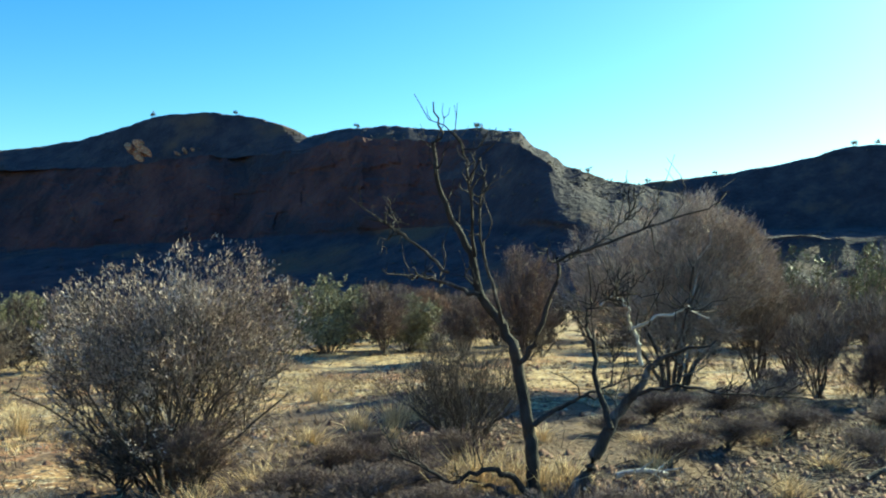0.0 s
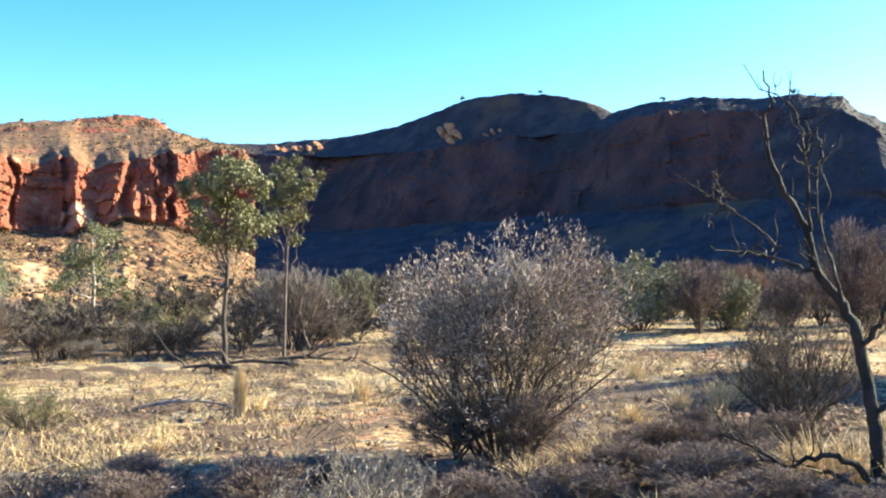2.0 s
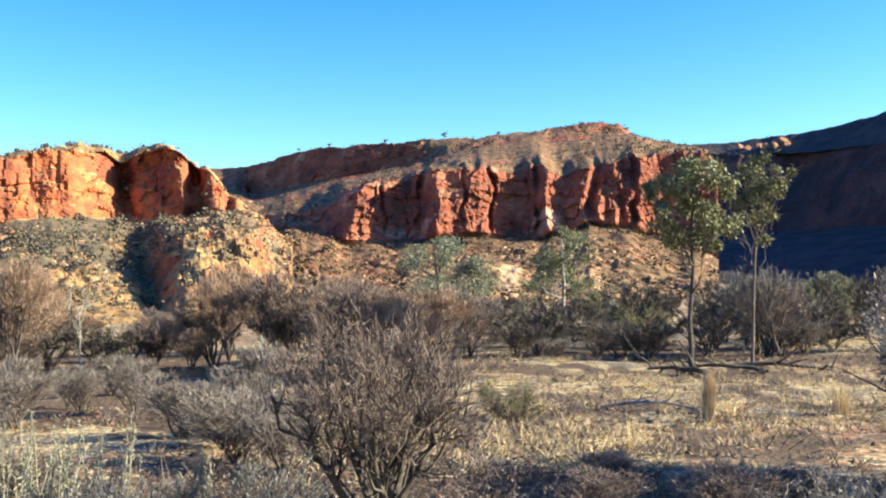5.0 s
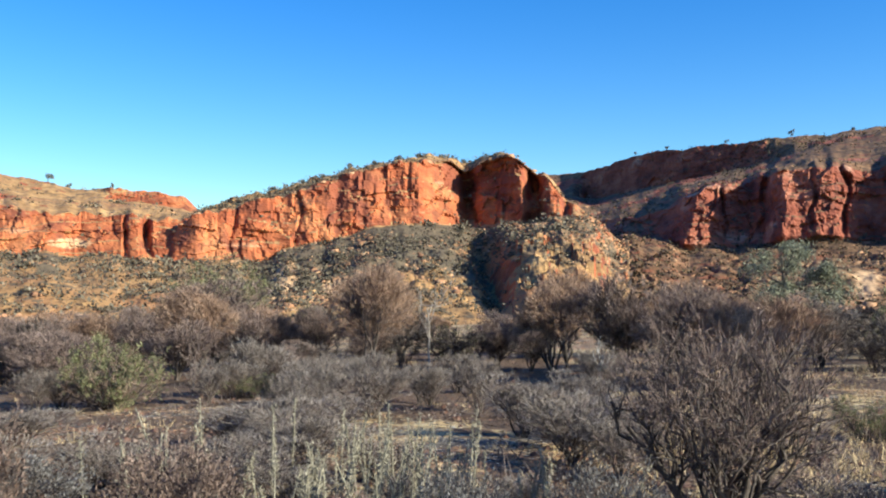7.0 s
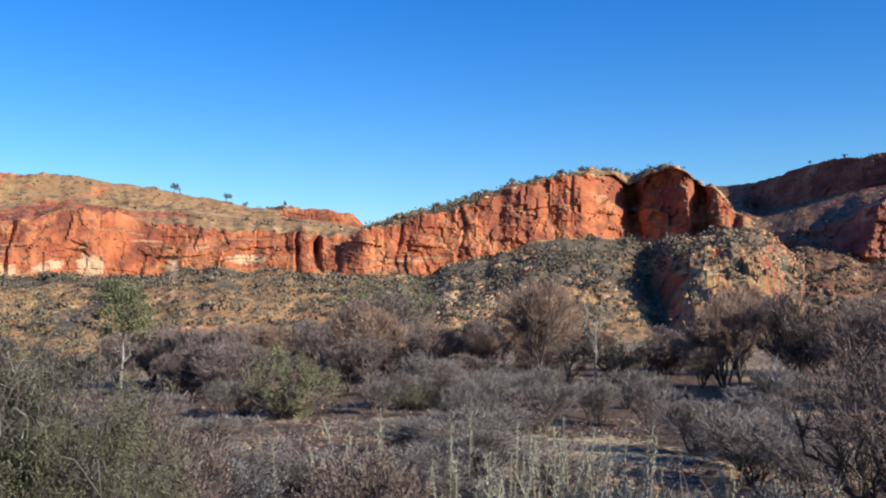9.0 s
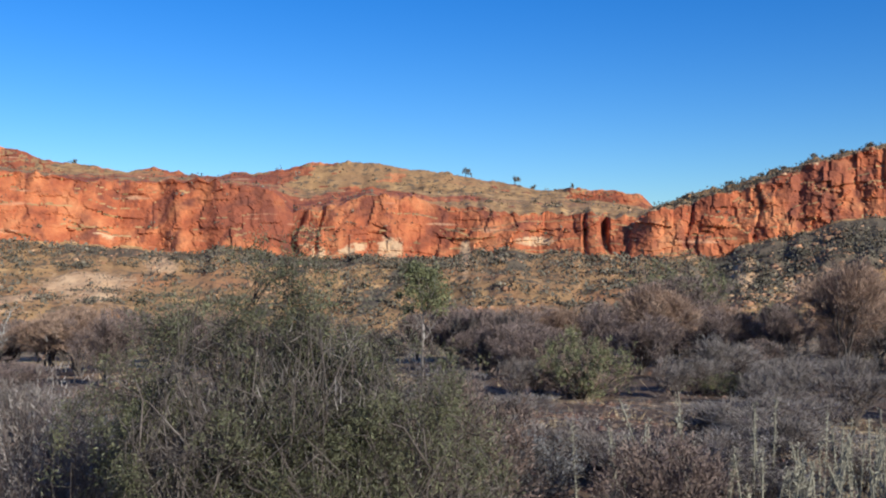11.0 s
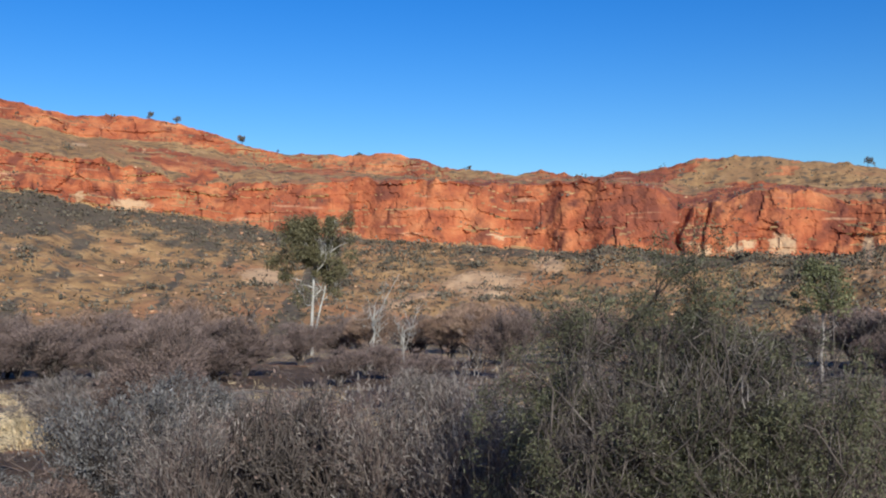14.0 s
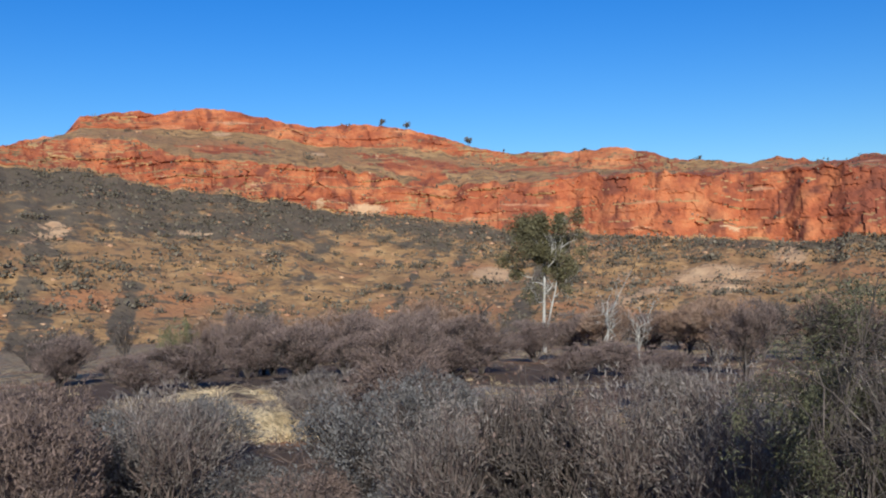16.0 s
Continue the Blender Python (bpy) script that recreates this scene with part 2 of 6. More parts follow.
# ---------------------------------------------------------------- materials
def material(name, colours, scale=4.0, rough=0.9, bump=0.3, bump_scale=None, detail=6.0, stretch=(1, 1, 1), spread=0.0,
             per="", stops=None, second=None, distance=0.02, covers=()):
    """Noise-mixed colours with bump. spread: brightness change from piece to piece; per: 'object' or 'island'. second: (scale, colour, amount) of larger stains."""
    mat = bpy.data.materials.new(name)
    mat.use_nodes = True
    nodes, links = mat.node_tree.nodes, mat.node_tree.links
    bsdf = nodes["Principled BSDF"]
    bsdf.inputs["Roughness"].default_value = rough
    bsdf.inputs["Specular IOR Level"].default_value = 0.25
    tex = nodes.new("ShaderNodeTexCoord")
    mapping = nodes.new("ShaderNodeMapping")
    mapping.inputs["Scale"].default_value = stretch
    links.new(tex.outputs["Object"], mapping.inputs[0])
    noise_node = nodes.new("ShaderNodeTexNoise")
    noise_node.inputs["Scale"].default_value, noise_node.inputs["Detail"].default_value = scale, detail
    noise_node.inputs["Roughness"].default_value = 0.62
    links.new(mapping.outputs[0], noise_node.inputs["Vector"])
    ramp = nodes.new("ShaderNodeValToRGB")
    stops = stops or np.linspace(0.3, 0.7, len(colours))
    while len(ramp.color_ramp.elements) < len(colours):
        ramp.color_ramp.elements.new(0.5)
    for el, pos, col in zip(ramp.color_ramp.elements, stops, colours):
        el.position, el.color = pos, (*col, 1)
    links.new(noise_node.outputs["Fac"], ramp.inputs[0])
    out = ramp.outputs[0]
    if second:
        for sc, col, lo, hi, *drawn in second:
            n2 = nodes.new("ShaderNodeTexNoise")
            n2.inputs["Scale"].default_value, n2.inputs["Detail"].default_value = sc, 5.0
            if drawn:           # stains drawn out along one way
                m2 = nodes.new("ShaderNodeMapping")
                m2.inputs["Scale"].default_value = drawn[0]
                links.new(tex.outputs["Object"], m2.inputs[0])
            links.new((m2 if drawn else mapping).outputs[0], n2.inputs["Vector"])
            r2 = nodes.new("ShaderNodeMapRange")
            r2.inputs["From Min"].default_value, r2.inputs["From Max"].default_value = lo, hi
            links.new(n2.outputs["Fac"], r2.inputs["Value"])
            mix = nodes.new("ShaderNodeMix")
            mix.data_type = 'RGBA'
            links.new(r2.outputs[0], mix.inputs["Factor"])
            links.new(out, mix.inputs["A"])
            mix.inputs["B"].default_value = (*col, 1)
            out = mix.outputs["Result"]
    for layer, low, high, grain in covers:      # growth or bare rock that takes over where the mesh says so, with a ragged edge
        at = nodes.new("ShaderNodeAttribute")
        at.attribute_name = layer
        n4 = nodes.new("ShaderNodeTexNoise")
        n4.inputs["Scale"].default_value, n4.inputs["Detail"].default_value, n4.inputs["Roughness"].default_value = grain, 8.0, 0.7
        links.new(tex.outputs["Object"], n4.inputs["Vector"])
        add = nodes.new("ShaderNodeMath")
        links.new(at.outputs["Fac"], add.inputs[0])
        links.new(n4.outputs["Fac"], add.inputs[1])
        edge = nodes.new("ShaderNodeMapRange")
        edge.inputs["From Min"].default_value, edge.inputs["From Max"].default_value = 0.44, 0.60
        links.new(add.outputs[0], edge.inputs["Value"])
        tone = nodes.new("ShaderNodeMix")
        tone.data_type = 'RGBA'
        tone.inputs["A"].default_value, tone.inputs["B"].default_value = (*low, 1), (*high, 1)
        links.new(noise_node.outputs["Fac"], tone.inputs["Factor"])
        mix = nodes.new("ShaderNodeMix")
        mix.data_type = 'RGBA'
        links.new(edge.outputs[0], mix.inputs["Factor"])
        links.new(out, mix.inputs["A"])
        links.new(tone.outputs["Result"], mix.inputs["B"])
        out = mix.outputs["Result"]
    if spread:
        if per == "object":
            rnd = nodes.new("ShaderNodeObjectInfo").outputs["Random"]
        else:
            rnd = nodes.new("ShaderNodeNewGeometry").outputs["Random Per Island"]
        mr = nodes.new("ShaderNodeMapRange")
        mr.inputs["To Min"].default_value, mr.inputs["To Max"].default_value = 1 - spread, 1 + spread
        links.new(rnd, mr.inputs["Value"])
        hsv = nodes.new("ShaderNodeHueSaturation")
        links.new(mr.outputs[0], hsv.inputs["Value"])
        links.new(out, hsv.inputs["Color"])
        out = hsv.outputs[0]
    links.new(out, bsdf.inputs["Base Color"])
    if bump:
        n3 = nodes.new("ShaderNodeTexNoise")
        n3.inputs["Scale"].default_value, n3.inputs["Detail"].default_value = bump_scale or scale * 3, 8.0
        links.new(mapping.outputs[0], n3.inputs["Vector"])
        bn = nodes.new("ShaderNodeBump")
        bn.inputs["Strength"].default_value, bn.inputs["Distance"].default_value = bump, distance
        links.new(n3.outputs["Fac"], bn.inputs["Height"])
        links.new(bn.outputs[0], bsdf.inputs["Normal"])
    return mat


# its litter cover also carries painted shade before and under the bushes
SOIL = material("dry_ground", [(0.10, 0.058, 0.032), (0.28, 0.17, 0.082), (0.45, 0.305, 0.138), (0.56, 0.42, 0.215)], scale=3.4, bump=0.9, bump_scale=14,
                second=[(0.35, (0.30, 0.14, 0.065), 0.49, 0.62), (0.9, (0.17, 0.14, 0.11), 0.55, 0.66), (2.6, (0.11, 0.08, 0.055), 0.56, 0.63), (9.0, (0.07, 0.052, 0.04), 0.54, 0.62), (14.0, (0.68, 0.57, 0.40), 0.60, 0.66)],
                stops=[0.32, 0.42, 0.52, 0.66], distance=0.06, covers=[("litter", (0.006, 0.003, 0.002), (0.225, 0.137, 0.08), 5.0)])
CLIFF = material("red_cliff", [(0.20, 0.057, 0.026), (0.34, 0.092, 0.035), (0.44, 0.142, 0.052), (0.51, 0.205, 0.08)], scale=0.12, stretch=(1, 1, 1.6), bump=0.8, bump_scale=0.7, stops=[0.34, 0.45, 0.55, 0.68],
                 second=[(0.03, (0.48, 0.20, 0.08), 0.56, 0.70), (0.045, (0.24, 0.07, 0.034), 0.53, 0.66), (0.30, (0.18, 0.055, 0.03), 0.52, 0.66, (1, 1, 0.14)), (0.22, (0.52, 0.28, 0.15), 0.64, 0.74, (0.35, 0.35, 3.0)), (0.16, (0.16, 0.052, 0.03), 0.60, 0.72)], distance=0.7, detail=9, covers=[("pale", (0.30, 0.14, 0.06), (0.74, 0.50, 0.28), 1.2)])
SCREE = material("stony_slope", [(0.12, 0.073, 0.036), (0.28, 0.155, 0.064), (0.42, 0.24, 0.094), (0.52, 0.315, 0.14)], scale=0.22, bump=1.0, bump_scale=0.8,
                 second=[(0.03, (0.30, 0.165, 0.072), 0.46, 0.60), (0.06, (0.38, 0.17, 0.07), 0.56, 0.70), (0.5, (0.13, 0.09, 0.055), 0.56, 0.64)], distance=0.45, detail=9, covers=[("cover", (0.036, 0.029, 0.021), (0.21, 0.15, 0.092), 0.35), ("pale", (0.30, 0.14, 0.06), (0.74, 0.50, 0.28), 1.2)])
BROWNSCREE = material("brown_stony_slope", [(0.07, 0.042, 0.025), (0.15, 0.085, 0.043), (0.24, 0.135, 0.064), (0.36, 0.21, 0.10)], scale=0.16, bump=1.0, bump_scale=0.8,
                      second=[(0.03, (0.17, 0.088, 0.043), 0.46, 0.60), (0.06, (0.30, 0.15, 0.075), 0.58, 0.74), (0.5, (0.065, 0.04, 0.026), 0.52, 0.60), (0.2, (0.20, 0.07, 0.035), 0.58, 0.66, (1, 1, 3.0))], distance=0.45, detail=9, covers=[("cover", (0.045, 0.028, 0.016), (0.22, 0.118, 0.056), 0.5), ("pale", (0.30, 0.14, 0.06), (0.74, 0.50, 0.28), 1.2)])
# slope colour darkened, with a blue cast, as painted shade for the shaded hills
SHADE_SCREE = material("shade_dark_slope", [(0.023, 0.019, 0.026), (0.044, 0.036, 0.045), (0.08, 0.062, 0.062)], scale=0.12, bump=1.0, bump_scale=0.6, distance=1.2, detail=9, second=[(0.03, (0.12, 0.07, 0.042), 0.56, 0.68)])
ROSE = material("rose_cliff", [(0.10, 0.028, 0.017), (0.21, 0.058, 0.032), (0.30, 0.096, 0.053), (0.41, 0.18, 0.108)], scale=0.09, stretch=(1, 1, 1.6), bump=1.0, bump_scale=0.6,
                second=[(0.07, (0.5, 0.3, 0.2), 0.62, 0.72), (0.30, (0.17, 0.06, 0.04), 0.58, 0.72, (1, 1, 0.12)), (0.16, (0.14, 0.05, 0.035), 0.62, 0.74)], distance=1.3, detail=9)
# red rock darkened in the colour to stand in for the mesa's shade
SHADE_ROCK = material("shade_dark_rock", [(0.03, 0.017, 0.019), (0.066, 0.030, 0.029), (0.105, 0.046, 0.039), (0.15, 0.072, 0.055)], scale=0.04, stretch=(1, 1, 1.2), bump=1.0, bump_scale=0.3, distance=2.5, detail=9, second=[(0.1, (0.034, 0.02, 0.022), 0.52, 0.66, (1, 1, 0.15)), (0.02, (0.035, 0.028, 0.034), 0.52, 0.64)])
GREYSCREE = material("scrubby_grey_slope", [(0.095, 0.072, 0.047), (0.165, 0.122, 0.076), (0.255, 0.18, 0.11)], scale=0.3, bump=1.0, bump_scale=1.0, distance=0.5, detail=9)
BARK_GREY = material("grey_twig", [(0.14, 0.112, 0.092), (0.27, 0.222, 0.185), (0.42, 0.36, 0.305)], scale=9, bump=0.4, bump_scale=60, spread=0.35, per="island")
BARK_BROWN = material("brown_twig", [(0.12, 0.08, 0.06), (0.225, 0.15, 0.112), (0.34, 0.24, 0.18)], scale=7, bump=0.4, bump_scale=60, spread=0.4, per="island")
BARK_PLUM = material("plum_twig", [(0.085, 0.058, 0.048), (0.155, 0.11, 0.09), (0.24, 0.18, 0.148)], scale=7, bump=0.4, bump_scale=60, spread=0.4, per="island")
BARK_DUSK = material("dusky_twig", [(0.048, 0.036, 0.029), (0.095, 0.073, 0.06), (0.165, 0.132, 0.108)], scale=9, bump=0.4, bump_scale=60, spread=0.45, per="island")
BARK_DARK = material("dark_bark", [(0.035, 0.028, 0.024), (0.085, 0.065, 0.052), (0.16, 0.125, 0.10)], scale=12, bump=0.8, bump_scale=70, stretch=(1, 1, 0.35))
BARK_DEAD = material("weathered_dead_wood", [(0.022, 0.018, 0.016), (0.055, 0.045, 0.04), (0.25, 0.225, 0.20)], scale=5, bump=0.8, bump_scale=50, stretch=(1, 1, 0.3), stops=[0.40, 0.60, 0.74])
BARK_BLEACHED = material("bleached_wood", [(0.35, 0.32, 0.28), (0.60, 0.56, 0.50)], scale=8, bump=0.5, bump_scale=60)
BARK_WHITE = material("white_gum_bark", [(0.22, 0.185, 0.15), (0.40, 0.355, 0.30), (0.54, 0.495, 0.435)], scale=3, bump=0.4, bump_scale=30)
LEAF_GUM = material("gum_leaf", [(0.108, 0.10, 0.044), (0.182, 0.168, 0.077), (0.275, 0.248, 0.125)], scale=2.5, bump=0, spread=0.45, per="island", rough=0.55)
LEAF_BLUE = material("blue_grey_leaf", [(0.15, 0.147, 0.09), (0.26, 0.25, 0.16)], scale=2.5, bump=0, spread=0.4, per="island", rough=0.6)
LEAF_SHRUB = material("shrub_leaf", [(0.05, 0.047, 0.024), (0.092, 0.085, 0.042), (0.155, 0.14, 0.072)], scale=3, bump=0, spread=0.55, per="island", rough=0.6)
LEAF_DEEP = material("deep_green_leaf", [(0.066, 0.056, 0.026), (0.115, 0.096, 0.044), (0.18, 0.15, 0.075)], scale=2.5, bump=0, spread=0.45, per="island", rough=0.6)
LEAF_OLIVE = material("olive_leaf", [(0.085, 0.082, 0.036), (0.145, 0.138, 0.06), (0.21, 0.195, 0.09)], scale=3, bump=0, spread=0.45, per="island", rough=0.6)
LEAF_SAGE = material("sage_leaf", [(0.15, 0.137, 0.075), (0.235, 0.215, 0.122), (0.33, 0.30, 0.18)], scale=3, bump=0, spread=0.45, per="island", rough=0.65)
LEAF_DARK = material("dark_hill_foliage", [(0.076, 0.061, 0.041), (0.118, 0.095, 0.064), (0.175, 0.142, 0.098)], scale=0.5, bump=0, spread=0.45, per="island", rough=0.8)
LEAF_BROWN = material("brown_hill_scrub", [(0.04, 0.03, 0.018), (0.072, 0.053, 0.03), (0.115, 0.086, 0.05)], scale=0.5, bump=0, spread=0.45, per="island", rough=0.8)
# hill foliage darkened in the colour, for scrub on the shaded hills
LEAF_SHADE = material("shade_dark_foliage", [(0.04, 0.035, 0.034), (0.075, 0.064, 0.056), (0.11, 0.095, 0.078)], scale=0.5, bump=0, spread=0.5, per="island", rough=0.8)
SEED = material("withered_leaf", [(0.20, 0.14, 0.10), (0.34, 0.27, 0.21), (0.46, 0.40, 0.33)], scale=6, bump=0, spread=0.4, per="island")
RUST = material("rusty_leaf", [(0.12, 0.078, 0.06), (0.20, 0.14, 0.112)], scale=6, bump=0, spread=0.45, per="island")
TIP_PALE = material("pale_twig_tip", [(0.22, 0.16, 0.122), (0.37, 0.285, 0.228), (0.54, 0.45, 0.375)], scale=2, bump=0, spread=0.5, per="island")
TIP_BROWN = material("brown_twig_tip", [(0.17, 0.102, 0.066), (0.29, 0.18, 0.118), (0.40, 0.27, 0.18)], scale=2, bump=0, spread=0.4, per="island")
TIP_PLUM = material("plum_twig_tip", [(0.112, 0.074, 0.061), (0.19, 0.132, 0.108), (0.275, 0.2, 0.165)], scale=2, bump=0, spread=0.4, per="island")
TIP_GREY = material("grey_twig_tip", [(0.12, 0.095, 0.078), (0.21, 0.172, 0.145), (0.33, 0.28, 0.24)], scale=2, bump=0, spread=0.5, per="island")
TIP_ASH = material("ashen_twig_tip", [(0.085, 0.074, 0.068), (0.145, 0.13, 0.12), (0.25, 0.228, 0.21)], scale=2, bump=0, spread=0.55, per="island")
STRAW = material("dry_straw", [(0.27, 0.19, 0.105), (0.46, 0.34, 0.185), (0.66, 0.50, 0.29)], scale=4, bump=0, spread=0.4, per="island")
STRAW_GOLD = material("golden_straw", [(0.46, 0.32, 0.17), (0.68, 0.51, 0.29), (0.82, 0.66, 0.42)], scale=4, bump=0, spread=0.35, per="island")
STALK = material("pale_stalk", [(0.20, 0.17, 0.115), (0.35, 0.305, 0.22)], scale=8, bump=0, spread=0.35, per="island")
ROCK = material("broken_rock", [(0.16, 0.075, 0.04), (0.32, 0.165, 0.085), (0.48, 0.31, 0.17)], scale=0.6, bump=0.3, bump_scale=6.0, distance=0.03, spread=0.45, per="island")
STONE = material("red_stone", [(0.05, 0.027, 0.02), (0.13, 0.066, 0.044), (0.30, 0.215, 0.15)], scale=5, bump=0.6, bump_scale=25, spread=0.5, per="island")

# ---------------------------------------------------------------- the ground
az = np.radians(np.concatenate([np.arange(-32, 152, 0.5), np.arange(152, 328.1, 4.0)]))
rad = np.concatenate([[0.0], np.geomspace(0.25, 130, 150), np.geomspace(135, 4500, 14)])
A, R = np.meshgrid(az, rad)
gx, gy = -np.sin(A) * R, np.cos(A) * R
ground_v, ground_f = np.stack([gx, gy, ground_z(gx, gy)], -1).reshape(-1, 3), grid_faces(len(rad), len(az))
ground_me = mesh_np("ground", ground_v, ground_f, [SOIL], shade=True)
ground_me.attributes.new("litter", 'FLOAT', 'POINT').data.foreach_set("value", np.clip(litter_shade_at(*ground_v[:, :2].T) - 0.40, -1, 1).astype(np.float32))
ground = tagged(new("ground", ground_me), "dry stony plain of red soil, straw and leaf litter", "ground", kind="structure")


# ---------------------------------------------------------------- the ranges
def ridge(table):
    a = np.array(table)
    return lambda b: np.interp(b, a[:, 0], a[:, 1])


def landform(name, label, a0, a1, base, top, ubase, crest, radii, seed, buttress, step=0.1, spur=None, ledge=0.35, shade=1.0, column=0.9, outcrop=0.0, pale=0.4, clefts=(), skew=None, block=0.9, spots=(), rough=0.9, cap=-1.0, slope=GREYSCREE, rock=CLIFF, covered=False, calm=1.0, bench=9.0, rugged=0.0, cleft_top=94, tongues=0.0, scree=SCREE, ubase_at=None, crest_at=None, crumble=1.0, jag=0.3, folds=None):
    """A range seen round the viewer: a talus apron, a cliff, a sloping bench, an upper cliff and a crest, each at its radius, cut by gullies and buttresses."""
    b = np.arange(a0, a1 + step, step)
    rf, rb, rt, ru, rc = [np.interp(b, *np.array(q).T) if isinstance(q, list) else np.full_like(b, float(q)) for q in radii]
    outcrop = np.interp(b, *np.array(outcrop).T) if isinstance(outcrop, list) else np.full_like(b, float(outcrop))
    shade = np.interp(b, *np.array(shade).T) if isinstance(shade, list) else np.full_like(b, float(shade))
    calm = np.interp(b, *np.array(calm).T) if isinstance(calm, list) else np.full_like(b, float(calm))
    cap = np.interp(b, *np.array(cap).T) if isinstance(cap, list) else np.full_like(b, float(cap))
    wob = 1 + 0.02 * fbm(b / 6.0, 0.3, seed=seed)
    fx, fy = -np.sin(np.radians(b)) * rf, np.cos(np.radians(b)) * rf
    zf = ground_z(fx, fy, False) - 1.0
    zb, zt, zu, zc = ridge(base)(b), ridge(top)(b), ridge(ubase)(b), ridge(crest)(b)
    if ubase_at:                # the foot of the upper cliff, moved out at the same apparent height
        zu = EYE + (zu - EYE) * ru / ubase_at
    if crest_at:
        zc = EYE + (zc - EYE) * rc / crest_at
    if skew is not None:        # a front that runs obliquely to the viewer, at the same apparent height
        f = np.interp(b, *np.array(skew).T)
        rb, rt, ru, rc = rb * f, rt * f, ru * f, rc * f
        zb, zt, zu, zc = [EYE + (q - EYE) * f for q in (zb, zt, zu, zc)]
    zc = np.maximum(zc, zu + 0.2)
    zu = np.maximum(zu, zt + 0.1)
    zt = np.maximum(zt, zb + 0.3)
    zc = zc + 0.4 * fbm(b * 0.9, 1.5, octaves=1, seed=seed + 5) * np.clip((zc - zf) / 30, 0.2, 1.5)
    zt = zt + 0.6 * fbm(b * 1.2, 7.5, octaves=2, seed=seed + 6)
    zb = zb + rough * fbm(b * 0.7, 3.5, octaves=2, seed=seed + 7)
    sections = [(rf, zf, rb, zb, 46), (rb, zb, rt, zt, 40), (rt, zt, ru, zu, 22), (ru, zu, rc, zc, 18), (rc, zc, rc * 1.25, zc - 0.12 * rc, 6)]
    rr, zz, kind = [], [], []
    for i, (ra, za, rb2, zb2, n) in enumerate(sections):
        s = np.linspace(0, 1, n, endpoint=(i == 4))[:, None]
        sag = -0.16 * (s * (1 - s)) * (zb2 - za) if i == 0 else 0.0
        rr.append(ra * (1 - s) + rb2 * s), zz.append(za * (1 - s) + zb2 * s + sag)
        kind += [i] * n
    rr, zz, kind = np.concatenate(rr), np.concatenate(zz), np.array(kind)
    B = np.broadcast_to(b, rr.shape)
    k = kind[:, None]
    # upright buttresses and clefts on the cliffs, fading into bench and apron
    row = np.arange(len(kind))
    lower = (smooth(43, 50, row) * (1 - smooth(86, 94, row)))[:, None]
    upper = np.exp(-((np.arange(len(kind)) - 117) / 13.0) ** 2)[:, None]
    upper = upper * smooth(-0.3, 0.3, cap)
    u = np.radians(B) * 215.0
    col = 0.45 * fbm(B * column, zz * 0.05, seed=seed + 20, octaves=3) + prism(B * column * 0.8, zz * 0.04, seed + 23) + 0.4 * prism(B * column * 2.1, zz * 0.06, seed + 24)
    cleft = -np.abs(vnoise(B * column * 0.55 + 9, zz * 0.015, seed=seed + 31)) ** 0.6
    dr = -buttress * (col + 0.9 * (cleft + 0.6)) * (lower + 0.35 * upper)
    # beds of rock, standing out by turns, and broken facets
    bed = zz * 0.55 + 0.9 * fbm(B * 0.25, 0.0, octaves=2, seed=seed + 3)
    dr = dr - ledge * vnoise(B * 0.35, np.floor(bed) * 3.7, seed=seed + 4) * (lower + upper)
    dr = dr - block * (chisel(u, zz, 6.5, 8.0, seed) + crumble * (0.45 * chisel(u, zz, 2.6, 3.0, seed + 40) + 0.22 * chisel(u, zz, 1.3, 1.2, seed + 41))) * (lower + upper)
    for at, width, deep_in in clefts:
        dr = dr + deep_in * (0.75 + 0.4 * vnoise(zz * 0.22, B * 1.3, seed=seed + 51)) * np.exp(-np.abs((B - at + jag * fbm(zz * 0.16, at, octaves=3, seed=seed + 50)) / width) ** 3) * (smooth(44, 54, row) * (1 - smooth(cleft_top - 8, cleft_top, row)))[:, None]
    if folds is not None:       # great faces of the cliff, turned by turns to the sun and away from it
        dr = dr + np.interp(B + 0.35 * fbm(zz * 0.12, B * 0.4, octaves=3, seed=seed + 52), *np.array(folds).T) * lower
    dr = dr * calm
    # bench and apron keep their slope where the cliff between them juts out
    lie = np.where(k == 2, (zu - zt) / np.maximum(ru - rt, 1), np.where(k == 0, (zb - zf) / np.maximum(rb - rf, 1), 0.0))
    keep = lie * dr * np.where(k == 2, 0.45, 1.0)
    # gullied apron
    s0 = np.where(k == 0, np.sin(np.pi * np.clip((zz - zf) / np.maximum(zb - zf, 1), 0, 1)), 0)
    wx, wy = -np.sin(np.radians(B)) * rr, np.cos(np.radians(B)) * rr
    dz = s0 * (1.8 * fbm(wx * 0.022, wy * 0.022, seed=61) + 0.22 * fbm(wx * 0.16, wy * 0.16, seed=66))
    dz = dz + s0 * 0.5 * (np.abs(vnoise(B * 0.42 + 0.05 * rr + 1.2 * fbm(wx * 0.03, wy * 0.03, octaves=2, seed=69), 0.5, seed=68)) - 0.35)
    dz = dz + np.where((k == 2) | (k == 3), 0.3, 0.0) * fbm(B * 1.5, rr * 0.06, seed=seed + 60)
    dz = dz + s0 * rugged * (np.abs(fbm(wx * 0.22, wy * 0.22, octaves=3, seed=83)) - 0.3)
    if spur is not None:
        sz, sr = spur(B, s0, (zz - zf) / np.maximum(zb - zf, 1))
        dz, dr = dz + sz, dr + sr
